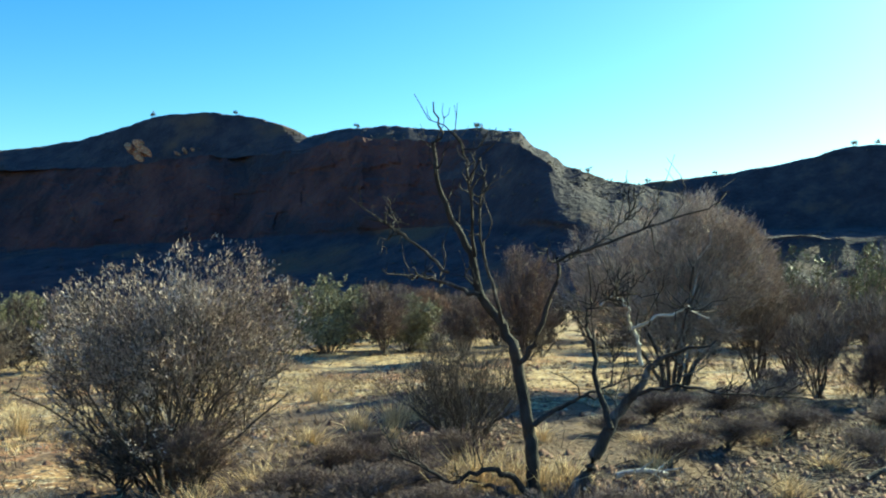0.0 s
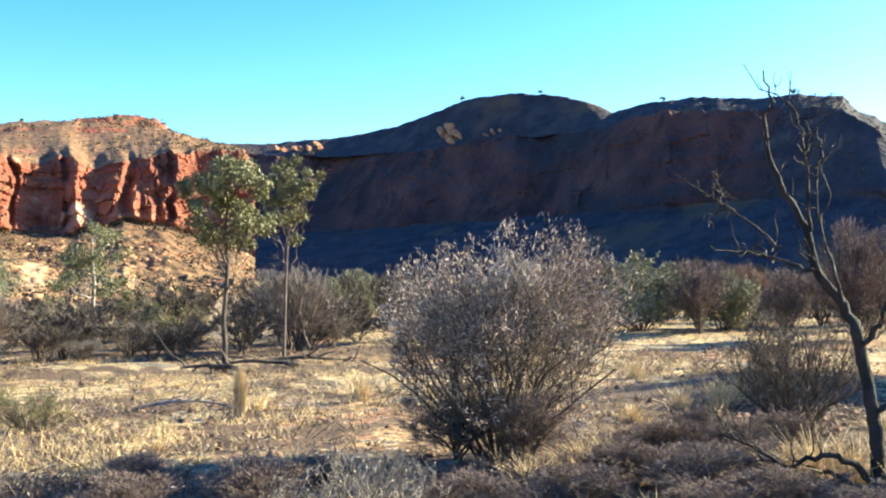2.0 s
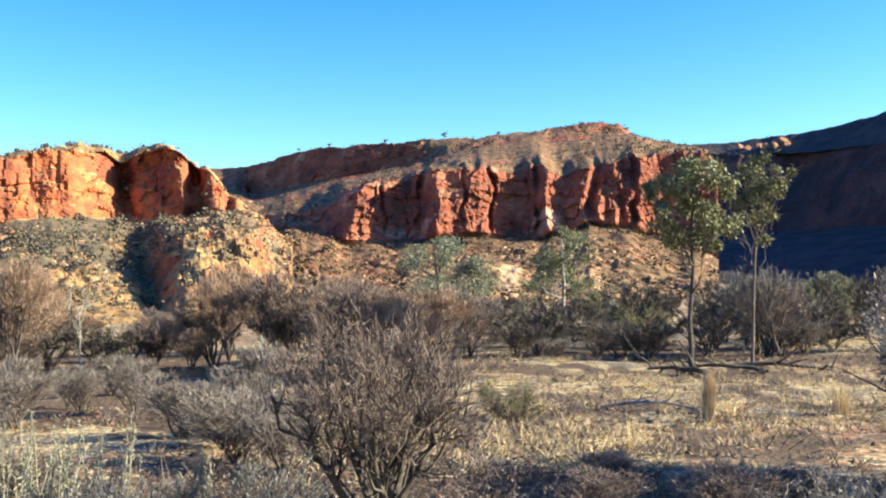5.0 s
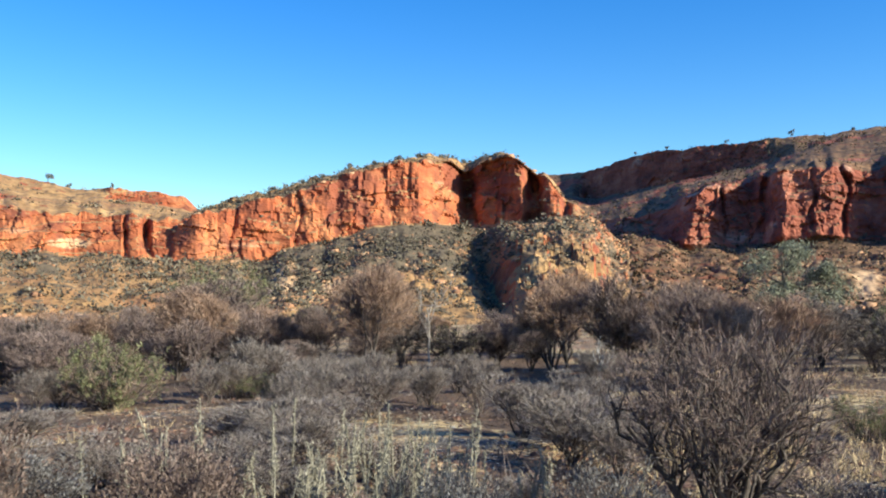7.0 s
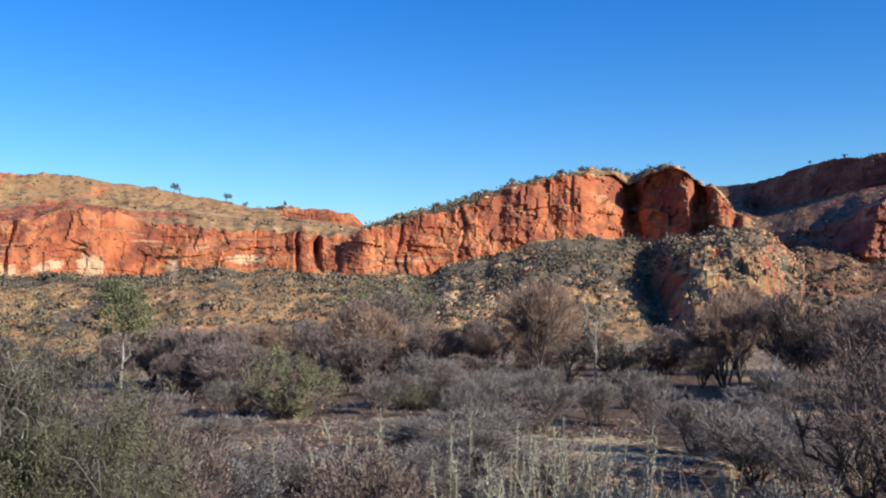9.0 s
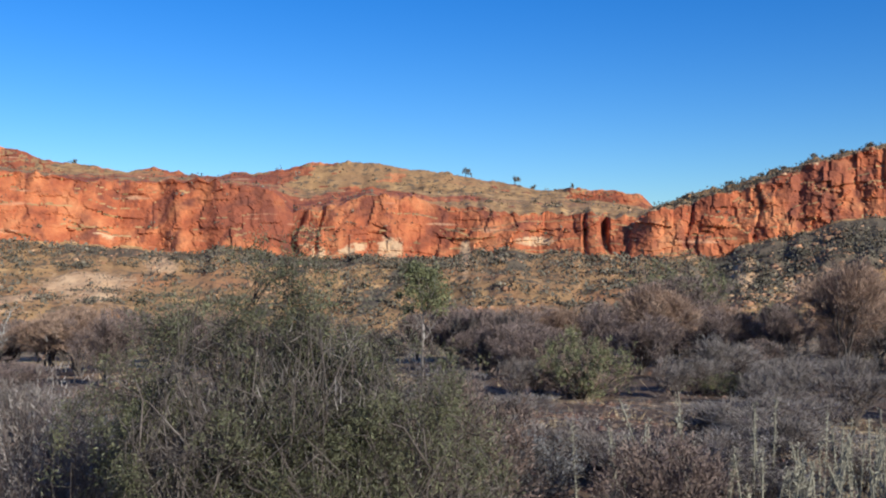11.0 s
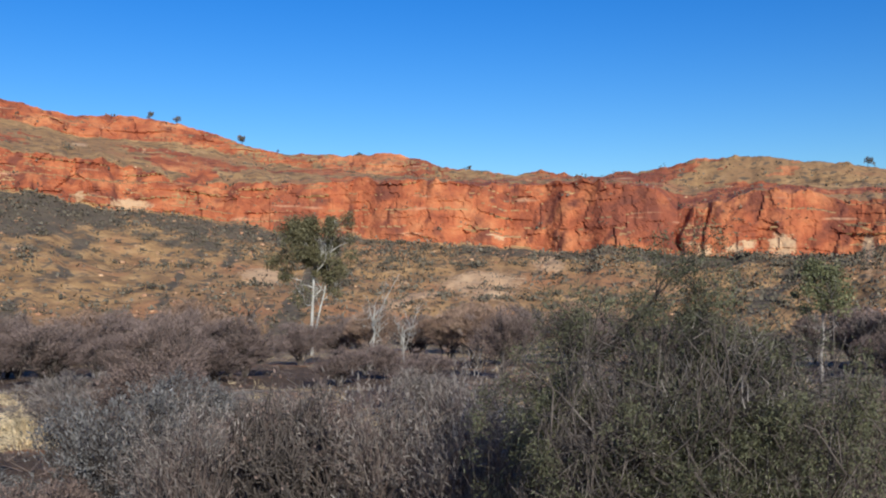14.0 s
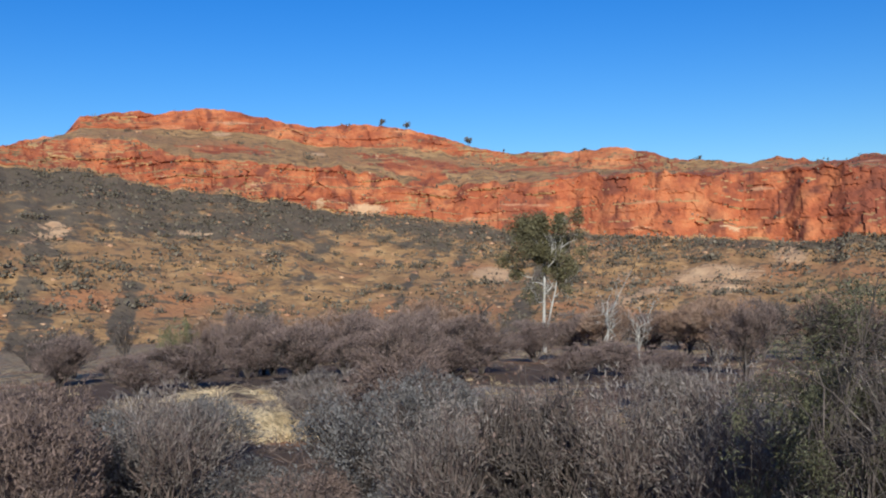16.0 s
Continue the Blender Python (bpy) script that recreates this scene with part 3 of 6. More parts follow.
    rr = (rr + dr) * (1 + (wob - 1) * np.minimum(lower * 2, 1))
    zz = zz + dz + keep
    # a broken rim along each cliff top
    zz = zz + 0.4 * np.round(vnoise(b * 3.3, 2.5, seed=seed + 9) * 2) / 2 * np.exp(-((row - 85.5) / 2.2) ** 2)[:, None]
    zz = zz + 0.4 * fbm(b * 2.2, 4.5, octaves=3, seed=seed + 10) * smooth(121, 126, row)[:, None]
    verts = np.stack([-np.sin(np.radians(B)) * rr, np.cos(np.radians(B)) * rr, zz], -1)
    f = grid_faces(*rr.shape)
    q = verts.reshape(-1, 3)[f]
    nrm = unit(np.cross(q[:, 2] - q[:, 0], q[:, 3] - q[:, 1]))
    mid = q.mean(1)
    fb, fk = bearing(mid[:, 0], mid[:, 1]), np.repeat(kind[:-1], rr.shape[1] - 1)
    wide = fbm(mid[:, 0] * 0.05, mid[:, 1] * 0.05, mid[:, 2] * 0.12, seed=seed + 70)
    small = fbm(mid[:, 0] * 0.2, mid[:, 1] * 0.2, mid[:, 2] * 0.4, seed=seed + 75)
    steep = np.abs(nrm[:, 2]) + 0.10 * small
    mi = np.where((fk == 1) & (steep < 0.85) | (fk == 3) & (steep < 0.9) & (np.interp(fb, b, cap) > 0) | (steep < 0.5), 0, 1)
    mi = np.where(((fk == 2) | (fk == 3)) & (wide + 0.5 * small > 0.35 - np.interp(fb, b, outcrop)), 0, mi)
    up = np.clip((mid[:, 2] - np.interp(fb, b, zf)) / np.maximum(np.interp(fb, b, zb - zf), 1), 0, 1)
    # on the shaded hills the shade-darkened slope colour takes all but the cliff
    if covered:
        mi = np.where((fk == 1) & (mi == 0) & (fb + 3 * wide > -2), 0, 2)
    me = mesh_np(name, verts.reshape(-1, 3), f, [rock, scree, slope], mi, shade=(mi >= 1) & ((rugged < 0.6) | (fk >= 2)))
    if not covered:             # where scrub darkens the slopes, and where pale rock is laid bare
        vx, vy = verts[..., 0], verts[..., 1]
        wide = fbm(vx * 0.05, vy * 0.05, zz * 0.12, seed=seed + 70)
        small = fbm(vx * 0.2, vy * 0.2, zz * 0.4, seed=seed + 75)
        up = np.clip((zz - zf) / np.maximum(zb - zf, 1), 0, 1)
        cover = np.where(k == 0, up + 0.35 * wide + 0.15 * small - shade, np.where((k == 2) | (k == 3), 0.6 * (wide + small - bench), -1.0))
        if tongues:             # scrub running down the gullies of the apron
            run = fbm(B * 0.5 + 2.6 * up, up * 0.9, seed=seed + 80, octaves=3) + 0.45 * small
            cover = np.where(k == 0, np.maximum(cover, 0.8 * (run - tongues + 0.35 * up)), cover)
        bare = np.where((k == 0) & (np.abs(up - pale) < 0.22), 0.7 * wide + 0.6 * small - 0.78, -1.0)
        bare = np.where((k == 1) & (zz < zb + 2.5), 0.6 * (wide + small - 1.2), bare)
        for at, z, wide_by, high in spots:
            bare = np.maximum(bare, 0.24 * (0.9 - ((B - at) / wide_by) ** 2 - ((zz - z) / high) ** 2 - 0.5 * small))
        for layer, values in (("cover", cover), ("pale", bare)):
            me.attributes.new(layer, 'FLOAT', 'POINT').data.foreach_set("value", np.clip(values, -1, 1).astype(np.float32).ravel())
    ob = tagged(new(name, me), label, "hill", kind="structure")
    return ob, verts, kind, b


W_CREST = [(77.0, 16.0), (77.7, 18.6), (78.4, 22.1), (81.1, 24.2), (84.1, 24.1), (88.8, 27.9), (93.4, 31.0), (95.4, 31.7), (97.7, 30.8), (100.0, 27.8), (103.9, 26.7), (106.2, 28.5), (107.8, 26.8), (111.6, 29.3), (115.1, 33.1), (118.0, 32.6), (120.3, 32.4), (122.9, 34.0), (124.5, 36.7), (127.1, 40.3), (130.4, 42.2), (132.7, 41.5), (135.9, 44.8), (139.2, 46.8), (141.5, 44.5), (142.7, 46.0), (145.4, 44.0), (146.3, 38.4), (147.7, 37.5), (149.4, 35.2), (160, 20.0)]
W_UBASE = [(78.4, 17.5), (81.1, 19.7), (84.1, 19.9), (88.8, 21.8), (94.4, 21.8), (97.7, 21.5), (100.0, 23.2), (103.9, 23.9), (106.5, 24.3), (111.7, 24.2), (114.8, 25.0), (118.0, 26.3), (121.9, 27.2), (124.5, 30.0), (127.8, 33.0), (132.4, 33.4), (135.9, 37.0), (140.6, 38.2), (145.4, 38.0), (149.4, 30.5)]
W_TOP = [(77.7, 13.9), (80.5, 13.2), (85.7, 13.7), (89.8, 15.0), (92.1, 17.3), (94.4, 16.9), (97.0, 13.6), (98.6, 12.7), (100.0, 18.1), (103.9, 19.7), (106.5, 19.3), (111.7, 19.6), (114.8, 19.8), (118.0, 20.3), (121.9, 18.8), (126.6, 19.3), (131.1, 22.8), (136.0, 24.3), (140.7, 26.2), (142.2, 29.3), (145.4, 29.9), (149.4, 27.2)]
W_BASE = [(77.7, 3.2), (81.7, 4.2), (85.7, 5.3), (87.9, 4.3), (92.1, 2.7), (97.0, 2.6), (99.9, 3.7), (105.7, 4.1), (111.7, 5.3), (116.8, 6.4), (124.6, 10.0), (129.9, 12.0), (131.8, 13.3), (137.0, 16.0), (140.7, 18.5), (145.2, 21.4), (149.4, 22.4)]
P_CREST = [(53.5, 8.0), (55.3, 13.3), (56.8, 16.9), (57.7, 20.6), (58.7, 22.8), (60.1, 25.1), (62.8, 23.9), (64.7, 24.5), (69.3, 21.5), (73.2, 17.6), (75.9, 15.3), (77.7, 12.9), (78.8, 10.6), (79.6, 8.5), (80.2, 3)]
P_TOP = [(53.5, 7.0), (55.3, 12.6), (56.8, 15.9), (57.7, 19.3), (58.7, 21.7), (60.1, 23.8), (61.5, 21.9), (62.5, 20.6), (63.4, 22.6), (64.7, 22.6), (68.0, 20.7), (70.9, 18.0), (73.2, 14.8), (75.9, 12.9), (77.7, 11.3), (78.8, 9.4), (79.6, 7.5), (80.2, 2)]
P_BASE = [(53.5, 6.5), (55.3, 10.9), (57.8, 11.3), (59.6, 9.9), (61.2, 10.4), (63.1, 10.6), (66.0, 10.4), (68.3, 9.4), (70.6, 6.8), (72.6, 5.3), (74.2, 3.4), (77.8, 3.3), (79.0, 2.8), (80.2, 0.5)]
R_CREST = [(27, -0.5), (27.7, 16), (28.3, 33), (29.2, 41), (30.7, 42.1), (31, 43.1), (32.3, 44.8), (33.1, 46), (34.1, 49.8), (36.1, 50.8), (39.2, 47.4), (42.1, 46), (48.3, 43.7), (51.6, 42.2), (54.5, 37.4), (55.5, 35.5), (56.8, 34.8), (58.5, 34.6), (60, 33)]
R_UBASE = [(27, -1), (27.8, 12), (28.5, 28), (29.6, 37.2), (30.7, 37), (31.1, 37.4), (34.1, 43.1), (35.8, 43.1), (37.3, 43.1), (42.1, 39.7), (45.3, 35.2), (48.3, 31.5), (51.6, 28.1), (54.9, 24.3), (56.8, 25.4)]
R_TOP = [(27, -1.5), (27.9, 9), (28.7, 23), (29.5, 29.5), (31.6, 29), (33.1, 28.4), (35.8, 25.5), (37.7, 23.4), (38.6, 25.8), (40.5, 24), (43, 25.8), (45, 24.9), (47.6, 22.3), (49.2, 20.3), (51.9, 15.6), (54.9, 14.2), (56.8, 14.9)]
R_BASE = [(27, -2), (28, 0.5), (28.5, 3.5), (29, 5), (31.7, 8.5), (33.1, 10.5), (35.8, 11.3), (38.6, 8.3), (42.4, 9), (46.3, 8.4), (49.6, 7.2), (51.9, 9.7), (54.9, 11), (56.8, 11.6)]
M_CREST = [(-15.1, 37.7), (-10.8, 46.4), (-9.2, 49.1), (-7.1, 54.9), (-6.1, 61.0), (-5.3, 63.6), (-4.5, 68.8), (-2.2, 71.6), (0.1, 70.7), (3.4, 72.3), (6.1, 70.3), (7.9, 67.4), (9.3, 71.7), (10.6, 74.8), (13.8, 76.1), (16.0, 73.9), (17.5, 70.3), (20.4, 62.0), (23.8, 57.0), (25.4, 55.7), (28.4, 53.7)]
M_TOP = [(-15.1, 30.0), (-9.2, 39.3), (-7.1, 46.1), (-6.1, 52.8), (-4.5, 61.1), (-2.2, 63.6), (0.1, 62.8), (4.8, 63.5), (8.0, 59.1), (10.9, 56.0), (15.0, 53.9), (18.1, 50.1), (23.7, 47.0), (28.4, 47.0)]
M_BASE = [(-15, 20), (-9.2, 25), (-4.5, 27), (0.1, 26), (4.8, 24), (10.9, 21), (18, 18), (24, 15), (28.2, 13)]
E_CREST = [(-40, 74.0), (-24.4, 70.1), (-22.5, 69.0), (-19.6, 63.2), (-16.6, 59.5), (-12.9, 56.2), (-10.8, 54.4), (-7.1, 50.0), (-4, 46)]


def spur_peak(b, s0, up):
    """The rocky spur below the peak: it juts towards the plain and drops into a dark gully on its far side."""
    on = smooth(50, 56, b) * (1 - smooth(58.6, 60.2, b - 1.2 * up))
    side = np.exp(-((b - 60.4 - 1.4 * up - 0.5 * vnoise(up * 5, 0.5, seed=93)) / 0.7) ** 2)
    crag = chisel(np.radians(b) * 150, up * 40.0, 4.0, 4.0, 91) + 0.5 * chisel(np.radians(b) * 150, up * 40.0, 1.7, 1.6, 92)
    return s0 * (2.4 * on - 3.0 * side + 1.1 * crag * (on + 0.25)), -2.5 * s0 * on


HILLS = [
    landform("ridge_west", "red sandstone escarpment above a stony scrub-dotted slope", 76.6, 158, W_BASE, W_TOP, W_UBASE, W_CREST,
             ([(76, 120), (100, 122), (125, 118), (150, 110)], 215, 225, [(76, 279), (82.5, 279), (83, 270), (101, 270), (104, 274), (124, 274), (130, 278), (150, 278)], [(76, 285), (82.5, 285), (83, 290), (101, 290), (104, 285), (150, 285)]), 11, 1.2, ubase_at=270, crest_at=290, rugged=0.55, tongues=0.98, bench=1.0, block=0.95, crumble=1.0, ledge=0.8, column=0.7, shade=[(76, 0.95), (116, 0.92), (126, 0.72), (158, 0.6)], skew=[(76, 0.77), (84, 0.81), (130, 1.0), (158, 1.0)],
             cap=[(77, 1), (82.5, 1), (83, -1), (101, -1), (104, 1), (150, 1)], calm=[(76, 0.8), (110, 0.85), (120, 1.25), (158, 1.4)],
             outcrop=[(77, -0.4), (86, -0.1), (89, 0.2), (94, 0.2), (98, 0.22), (106, 0.26), (112, -0.15), (150, -0.25)], clefts=((80.4, 0.2, 9), (81.6, 0.1, 2.2), (98.3, 0.2, 3.5), (97.2, 0.1, 2)),
             spots=((92.9, 4.6, 0.8, 2.2), (137.9, 37.0, 0.6, 1.2), (132.4, 29.5, 0.4, 0.8), (129.8, 13.2, 1.1, 1.2), (109.7, -2.0, 2.4, 2.2), (106.0, 1.0, 1.0, 1.5), (88.6, 3.0, 0.3, 3.5), (122.5, -1.0, 1.2, 1.4), (84.5, 6.0, 1.0, 0.8))),
    landform("ridge_peak", "rugged red cliff and peak above a dark scrubby apron", 53.0, 80.2, P_BASE, P_TOP, P_TOP, P_CREST,
             (118, 172, 180, 184, 192), 23, 1.3, crumble=1.1, rugged=0.9, ledge=0.4, cleft_top=134, pale=-1.0, calm=[(53, 1.7), (62.5, 1.6), (64.5, 1.0), (80, 0.85)], spur=spur_peak, column=0.6, shade=[(53, 0.8), (59.3, 0.8), (61.2, 0.42), (72, 0.55), (80, 0.8)], block=1.35, outcrop=-0.2, cap=-1.0, skew=[(53, 1.0), (56, 0.97), (58.5, 0.97), (61.5, 1.035), (63, 1.03), (66, 0.99), (77, 0.975), (80.2, 1.0)], clefts=((62.0, 0.5, 6), (58.5, 0.5, 10), (56.6, 0.25, 5), (72.0, 0.1, 1.2), (75.8, 0.1, 1.2)), spots=((72.9, 0.8, 0.7, 3.0), (70.0, -1.0, 0.8, 1.5))),
    landform("ridge_cliffs", "red cliffs cut by deep shadowed clefts below a scrubby top", 28.6, 60, R_BASE, R_TOP, R_UBASE, R_CREST,
             (135, 222, 235, [(25, 300), (33, 300), (34, 318), (38, 318), (39, 300), (44, 300), (45.5, 322), (55.5, 357), (56.2, 335), (60, 335)], [(25, 330), (45, 330), (46, 332), (55.5, 365), (60, 380)]), 37, 1.0, ubase_at=300, crest_at=330, crumble=1.7, step=0.075, scree=BROWNSCREE, rugged=1.0, rock=ROSE, ledge=0.6, jag=0.35, bench=0.35, column=0.8, shade=0.92, outcrop=[(25, -0.3), (44, -0.3), (46, 0.1), (57, 0.1)], cap=[(25, -1), (33, -1), (34, 1), (38, 1), (39, -1), (45, -1), (46, 1), (55.4, 1), (56, -1)], block=1.5,
             skew=[(24.5, 0.82), (26, 0.87), (29, 0.955), (31.0, 0.98), (34, 0.985), (44, 0.985), (50, 0.985), (52.5, 1.03), (57, 1.17)],
             folds=[(29, 0), (31, -2), (33.1, -6), (34.0, -2.5), (34.4, -5), (34.9, -3), (35.3, -5), (37.2, -1.2), (38.2, -4), (39.4, 5), (44.5, -5), (46.1, 4.5), (49.2, -5), (52.5, 5)], calm=[(24.5, 0.1), (27.5, 0.25), (31, 0.8), (33, 1.0)],
             spots=((40.4, 0.5, 0.7, 2.5), (35.5, -0.5, 0.6, 1.5)),
             clefts=((45.5, 0.25, 5), (38.8, 0.25, 5), (35.7, 0.3, 6), (33.5, 0.2, 5), (41.6, 0.14, 3), (43.0, 0.12, 2.5), (48.0, 0.12, 3))),
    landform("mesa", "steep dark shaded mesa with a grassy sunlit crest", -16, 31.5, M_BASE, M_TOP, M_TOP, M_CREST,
             ([(-16, 222), (-8, 234), (29, 330)], 368, 400, 411, 434), 41, 3.5, crest_at=420, column=0.5, shade=-1.0, slope=SHADE_SCREE, rock=SHADE_ROCK, covered=True, rough=0.6, block=1.2, ledge=0.1, calm=[(-16, 0.1), (-4, 0.2), (1, 1.0), (29, 1.0)], skew=[(-16, 0.74), (-8, 0.78), (29, 1.25)], outcrop=-0.4),
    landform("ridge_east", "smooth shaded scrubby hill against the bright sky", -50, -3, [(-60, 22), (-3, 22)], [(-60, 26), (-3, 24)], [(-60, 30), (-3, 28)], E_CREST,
             (340, 400, 430, 460, 500), 53, 0.5, step=0.2, column=0.5, shade=-1.0, slope=SHADE_SCREE, covered=True, outcrop=-0.8),
]

# ---------------------------------------------------------------- scrub on the hills
def scatter_scrub(name, label, hill, seed, count, size, where, blades=10, leaf=LEAF_DARK):
    """Low dark bushes strewn over the gentle parts of a hill, in drifts."""
    rng = np.random.default_rng(seed)
    _, verts, kind, b = hill
    got, tries = [], 0
    while sum(len(g) for g in got) < count and tries < 40:
        tries += 1
        i, j = rng.integers(0, len(kind) - 1, count * 2), rng.integers(0, len(b) - 1, count * 2)
        p = verts[i, j] * 0.5 + verts[i + 1, np.minimum(j + 1, len(b) - 1)] * 0.5
        frac = np.clip(i / 46.0, 0, 1)
        drift = fbm(p[:, 0] * 0.05, p[:, 1] * 0.05, p[:, 2] * 0.1, seed=seed) * 0.55 + 0.42
        keep = rng.uniform(size=len(i)) < where(kind[i], frac, b[j]) * np.clip(drift, 0.03, 1)
        got.append(p[keep])
    at = np.concatenate(got)[:count]
    n = len(at)
    r = np.minimum(size * rng.lognormal(0, 0.5, n), 1.9 * size)
    c = np.repeat(at, blades, 0)
    rr = np.repeat(r, blades)[:, None]
    off = rng.normal(size=(n * blades, 3)) * np.array([0.42, 0.42, 0.26]) * rr
    off[:, 2] = np.abs(off[:, 2])
    v, f = leaves(rng, c + off, 1.0, 0.75)
    centre = np.repeat(c + off, 4, 0)
    v = centre + (v - centre) * np.repeat(rr, 4, 0) * (0.42 if blades < 30 else 0.27)
    return tagged(new(name, mesh_np(name, v, f, [leaf])), label, "scrub", kind="stuff")


scatter_scrub("hill_scrub", "low grey-green scrub dotted over a stony slope", HILLS[0], 101, 9000, 0.8,
              lambda k, s, b: np.select([k == 0, k == 2, k == 3, k == 4], [0.5 + 0.5 * smooth(0.5, 0.95, s), 0.03, 0.06, 0.05], 0.02), blades=6)
scatter_scrub("hill_scrub", "large dark bushes standing apart on a stony slope", HILLS[0], 106, 330, 1.05, lambda k, s, b: np.where((k == 0) & (s > 0.15), 1.0, np.where(k == 2, 0.1, 0.0)), blades=80)
scatter_scrub("hill_scrub", "large dark bushes on the spur below a peak", HILLS[1], 107, 110, 0.95, lambda k, s, b: np.where((k == 0) & (s > 0.2), 1.0, 0.0), blades=80)
scatter_scrub("hill_scrub", "dark scrub covering a shaded talus apron", HILLS[1], 102, 4200, 0.62,
              lambda k, s, b: np.select([k == 0, k == 3, k == 4], [0.45 + 0.5 * smooth(60, 63, b), 0.3 * smooth(58.5, 61, b), 0.12 * smooth(58.5, 61, b)], 0.02) * (b < 79), blades=8)
scatter_scrub("hill_scrub", "sparse scrub on the benches of a red cliff", HILLS[2], 103, 6500, 0.75,
              lambda k, s, b: np.select([k == 0, k == 2, k == 3, k == 4], [0.7, 0.4, 0.4, 0.5], 0.02), blades=7, leaf=LEAF_BROWN)
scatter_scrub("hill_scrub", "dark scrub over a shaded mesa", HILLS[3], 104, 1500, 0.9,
              lambda k, s, b: np.select([k == 0, k == 3, k == 4], [0.3, 0.6, 0.6], 0.05), leaf=LEAF_SHADE)
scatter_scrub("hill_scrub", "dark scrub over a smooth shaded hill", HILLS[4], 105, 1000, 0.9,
              lambda k, s, b: np.select([k == 0, k == 3, k == 4], [0.5, 0.6, 0.6], 0.3), leaf=LEAF_SHADE)


def talus(name, label, hill, seed, count, size, where):
    """Broken angular rocks lying on a slope."""
    rng = np.random.default_rng(seed)
    _, verts, kind, b = hill
    i, j = rng.integers(0, len(kind) - 1, count * 8), rng.integers(0, len(b) - 1, count * 8)
    p = verts[i, j] * 0.5 + verts[i + 1, np.minimum(j + 1, len(b) - 1)] * 0.5
    patch = np.clip(0.35 + 0.9 * fbm(p[:, 0] * 0.07, p[:, 1] * 0.07, p[:, 2] * 0.1, octaves=3, seed=seed), 0.02, 1)
    p = p[rng.uniform(size=len(i)) < where(kind[i], np.clip(i / 46.0, 0, 1), b[j]) * patch][:count]
    n = len(p)
    r = np.minimum(size * rng.lognormal(0, 0.55, n), 4 * size)[:, None, None]
    shape = np.array([(1, 0.9, -0.4), (-0.9, 1, -0.4), (-1, -1, -0.4), (1, -0.8, -0.4), (0.75, 0.6, 0.5), (-0.6, 0.85, 0.35), (-0.8, -0.6, 0.5), (0.6, -0.8, 0.3)])
    a = rng.uniform(0, 2 * np.pi, n)
    v = shape[None] * rng.uniform(0.55, 1.25, (n, 8, 3)) * rng.uniform(0.6, 1.3, (n, 1, 3)) * r
    v = np.stack([v[..., 0] * np.cos(a)[:, None] - v[..., 1] * np.sin(a)[:, None], v[..., 0] * np.sin(a)[:, None] + v[..., 1] * np.cos(a)[:, None], v[..., 2]], -1) + p[:, None]
    quad = np.array([(4, 5, 6, 7), (0, 1, 5, 4), (1, 2, 6, 5), (2, 3, 7, 6), (3, 0, 4, 7)])
    return tagged(new(name, mesh_np(name, v.reshape(-1, 3), (np.arange(n)[:, None, None] * 8 + quad[None]).reshape(-1, 4), [ROCK])), label, "rocks", kind="stuff")


on_apron = lambda k, s, b: np.select([k == 0, k == 2], [0.5 + 0.5 * s, 0.35], 0.0)
talus("talus_rocks", "broken tan and red rocks strewn over a slope below cliffs", HILLS[0], 111, 4500, 0.17, on_apron)
talus("talus_rocks", "brown broken rocks on the spur below a peak", HILLS[1], 112, 5000, 0.2, on_apron)
talus("talus_rocks", "pale and red fallen rocks below cut cliffs", HILLS[2], 113, 4500, 0.24, lambda k, s, b: np.select([k == 0, k == 2], [0.5 + 0.5 * s, 0.06], 0.0))


# -- trees along the skylines
def hill_tree(hill, at, height, width, seed, label="small dark tree on the skyline of the range"):
    rng = np.random.default_rng(seed)
    _, verts, kind, b = hill
    row = int(np.argmax(kind == 4))
    p = verts[row, int(np.argmin(np.abs(b - at)))]
    root = new("hill_tree")
    root.matrix_basis = pose(float(p[0]), float(p[1]), float(p[2]) - 0.15)
    tagged(root, label, "tree", "skyline trees")
    lean = rng.normal() * 0.08 * height
    line = np.stack([np.linspace(0, lean, 5), np.zeros(5), np.linspace(0, 0.5 * height, 5)], -1)
    part("trunk", mesh_np("trunk", *tubes(line[None], 0.035 * height, 0.015 * height, 6), [BARK_DARK]), root)
    n = 260
    clump = rng.normal(size=(7, 3)) * np.array([0.22 * width, 0.22 * width, 0.14 * height]) + np.array([lean, 0, 0.55 * height])
    at3 = clump[rng.integers(0, 7, n)] + ball(rng, n) * 0.24 * width
    part("crown", mesh_np("crown", *leaves(rng, at3, 0.16 * width, 0.09 * width), [LEAF_DARK]), root)
    return root


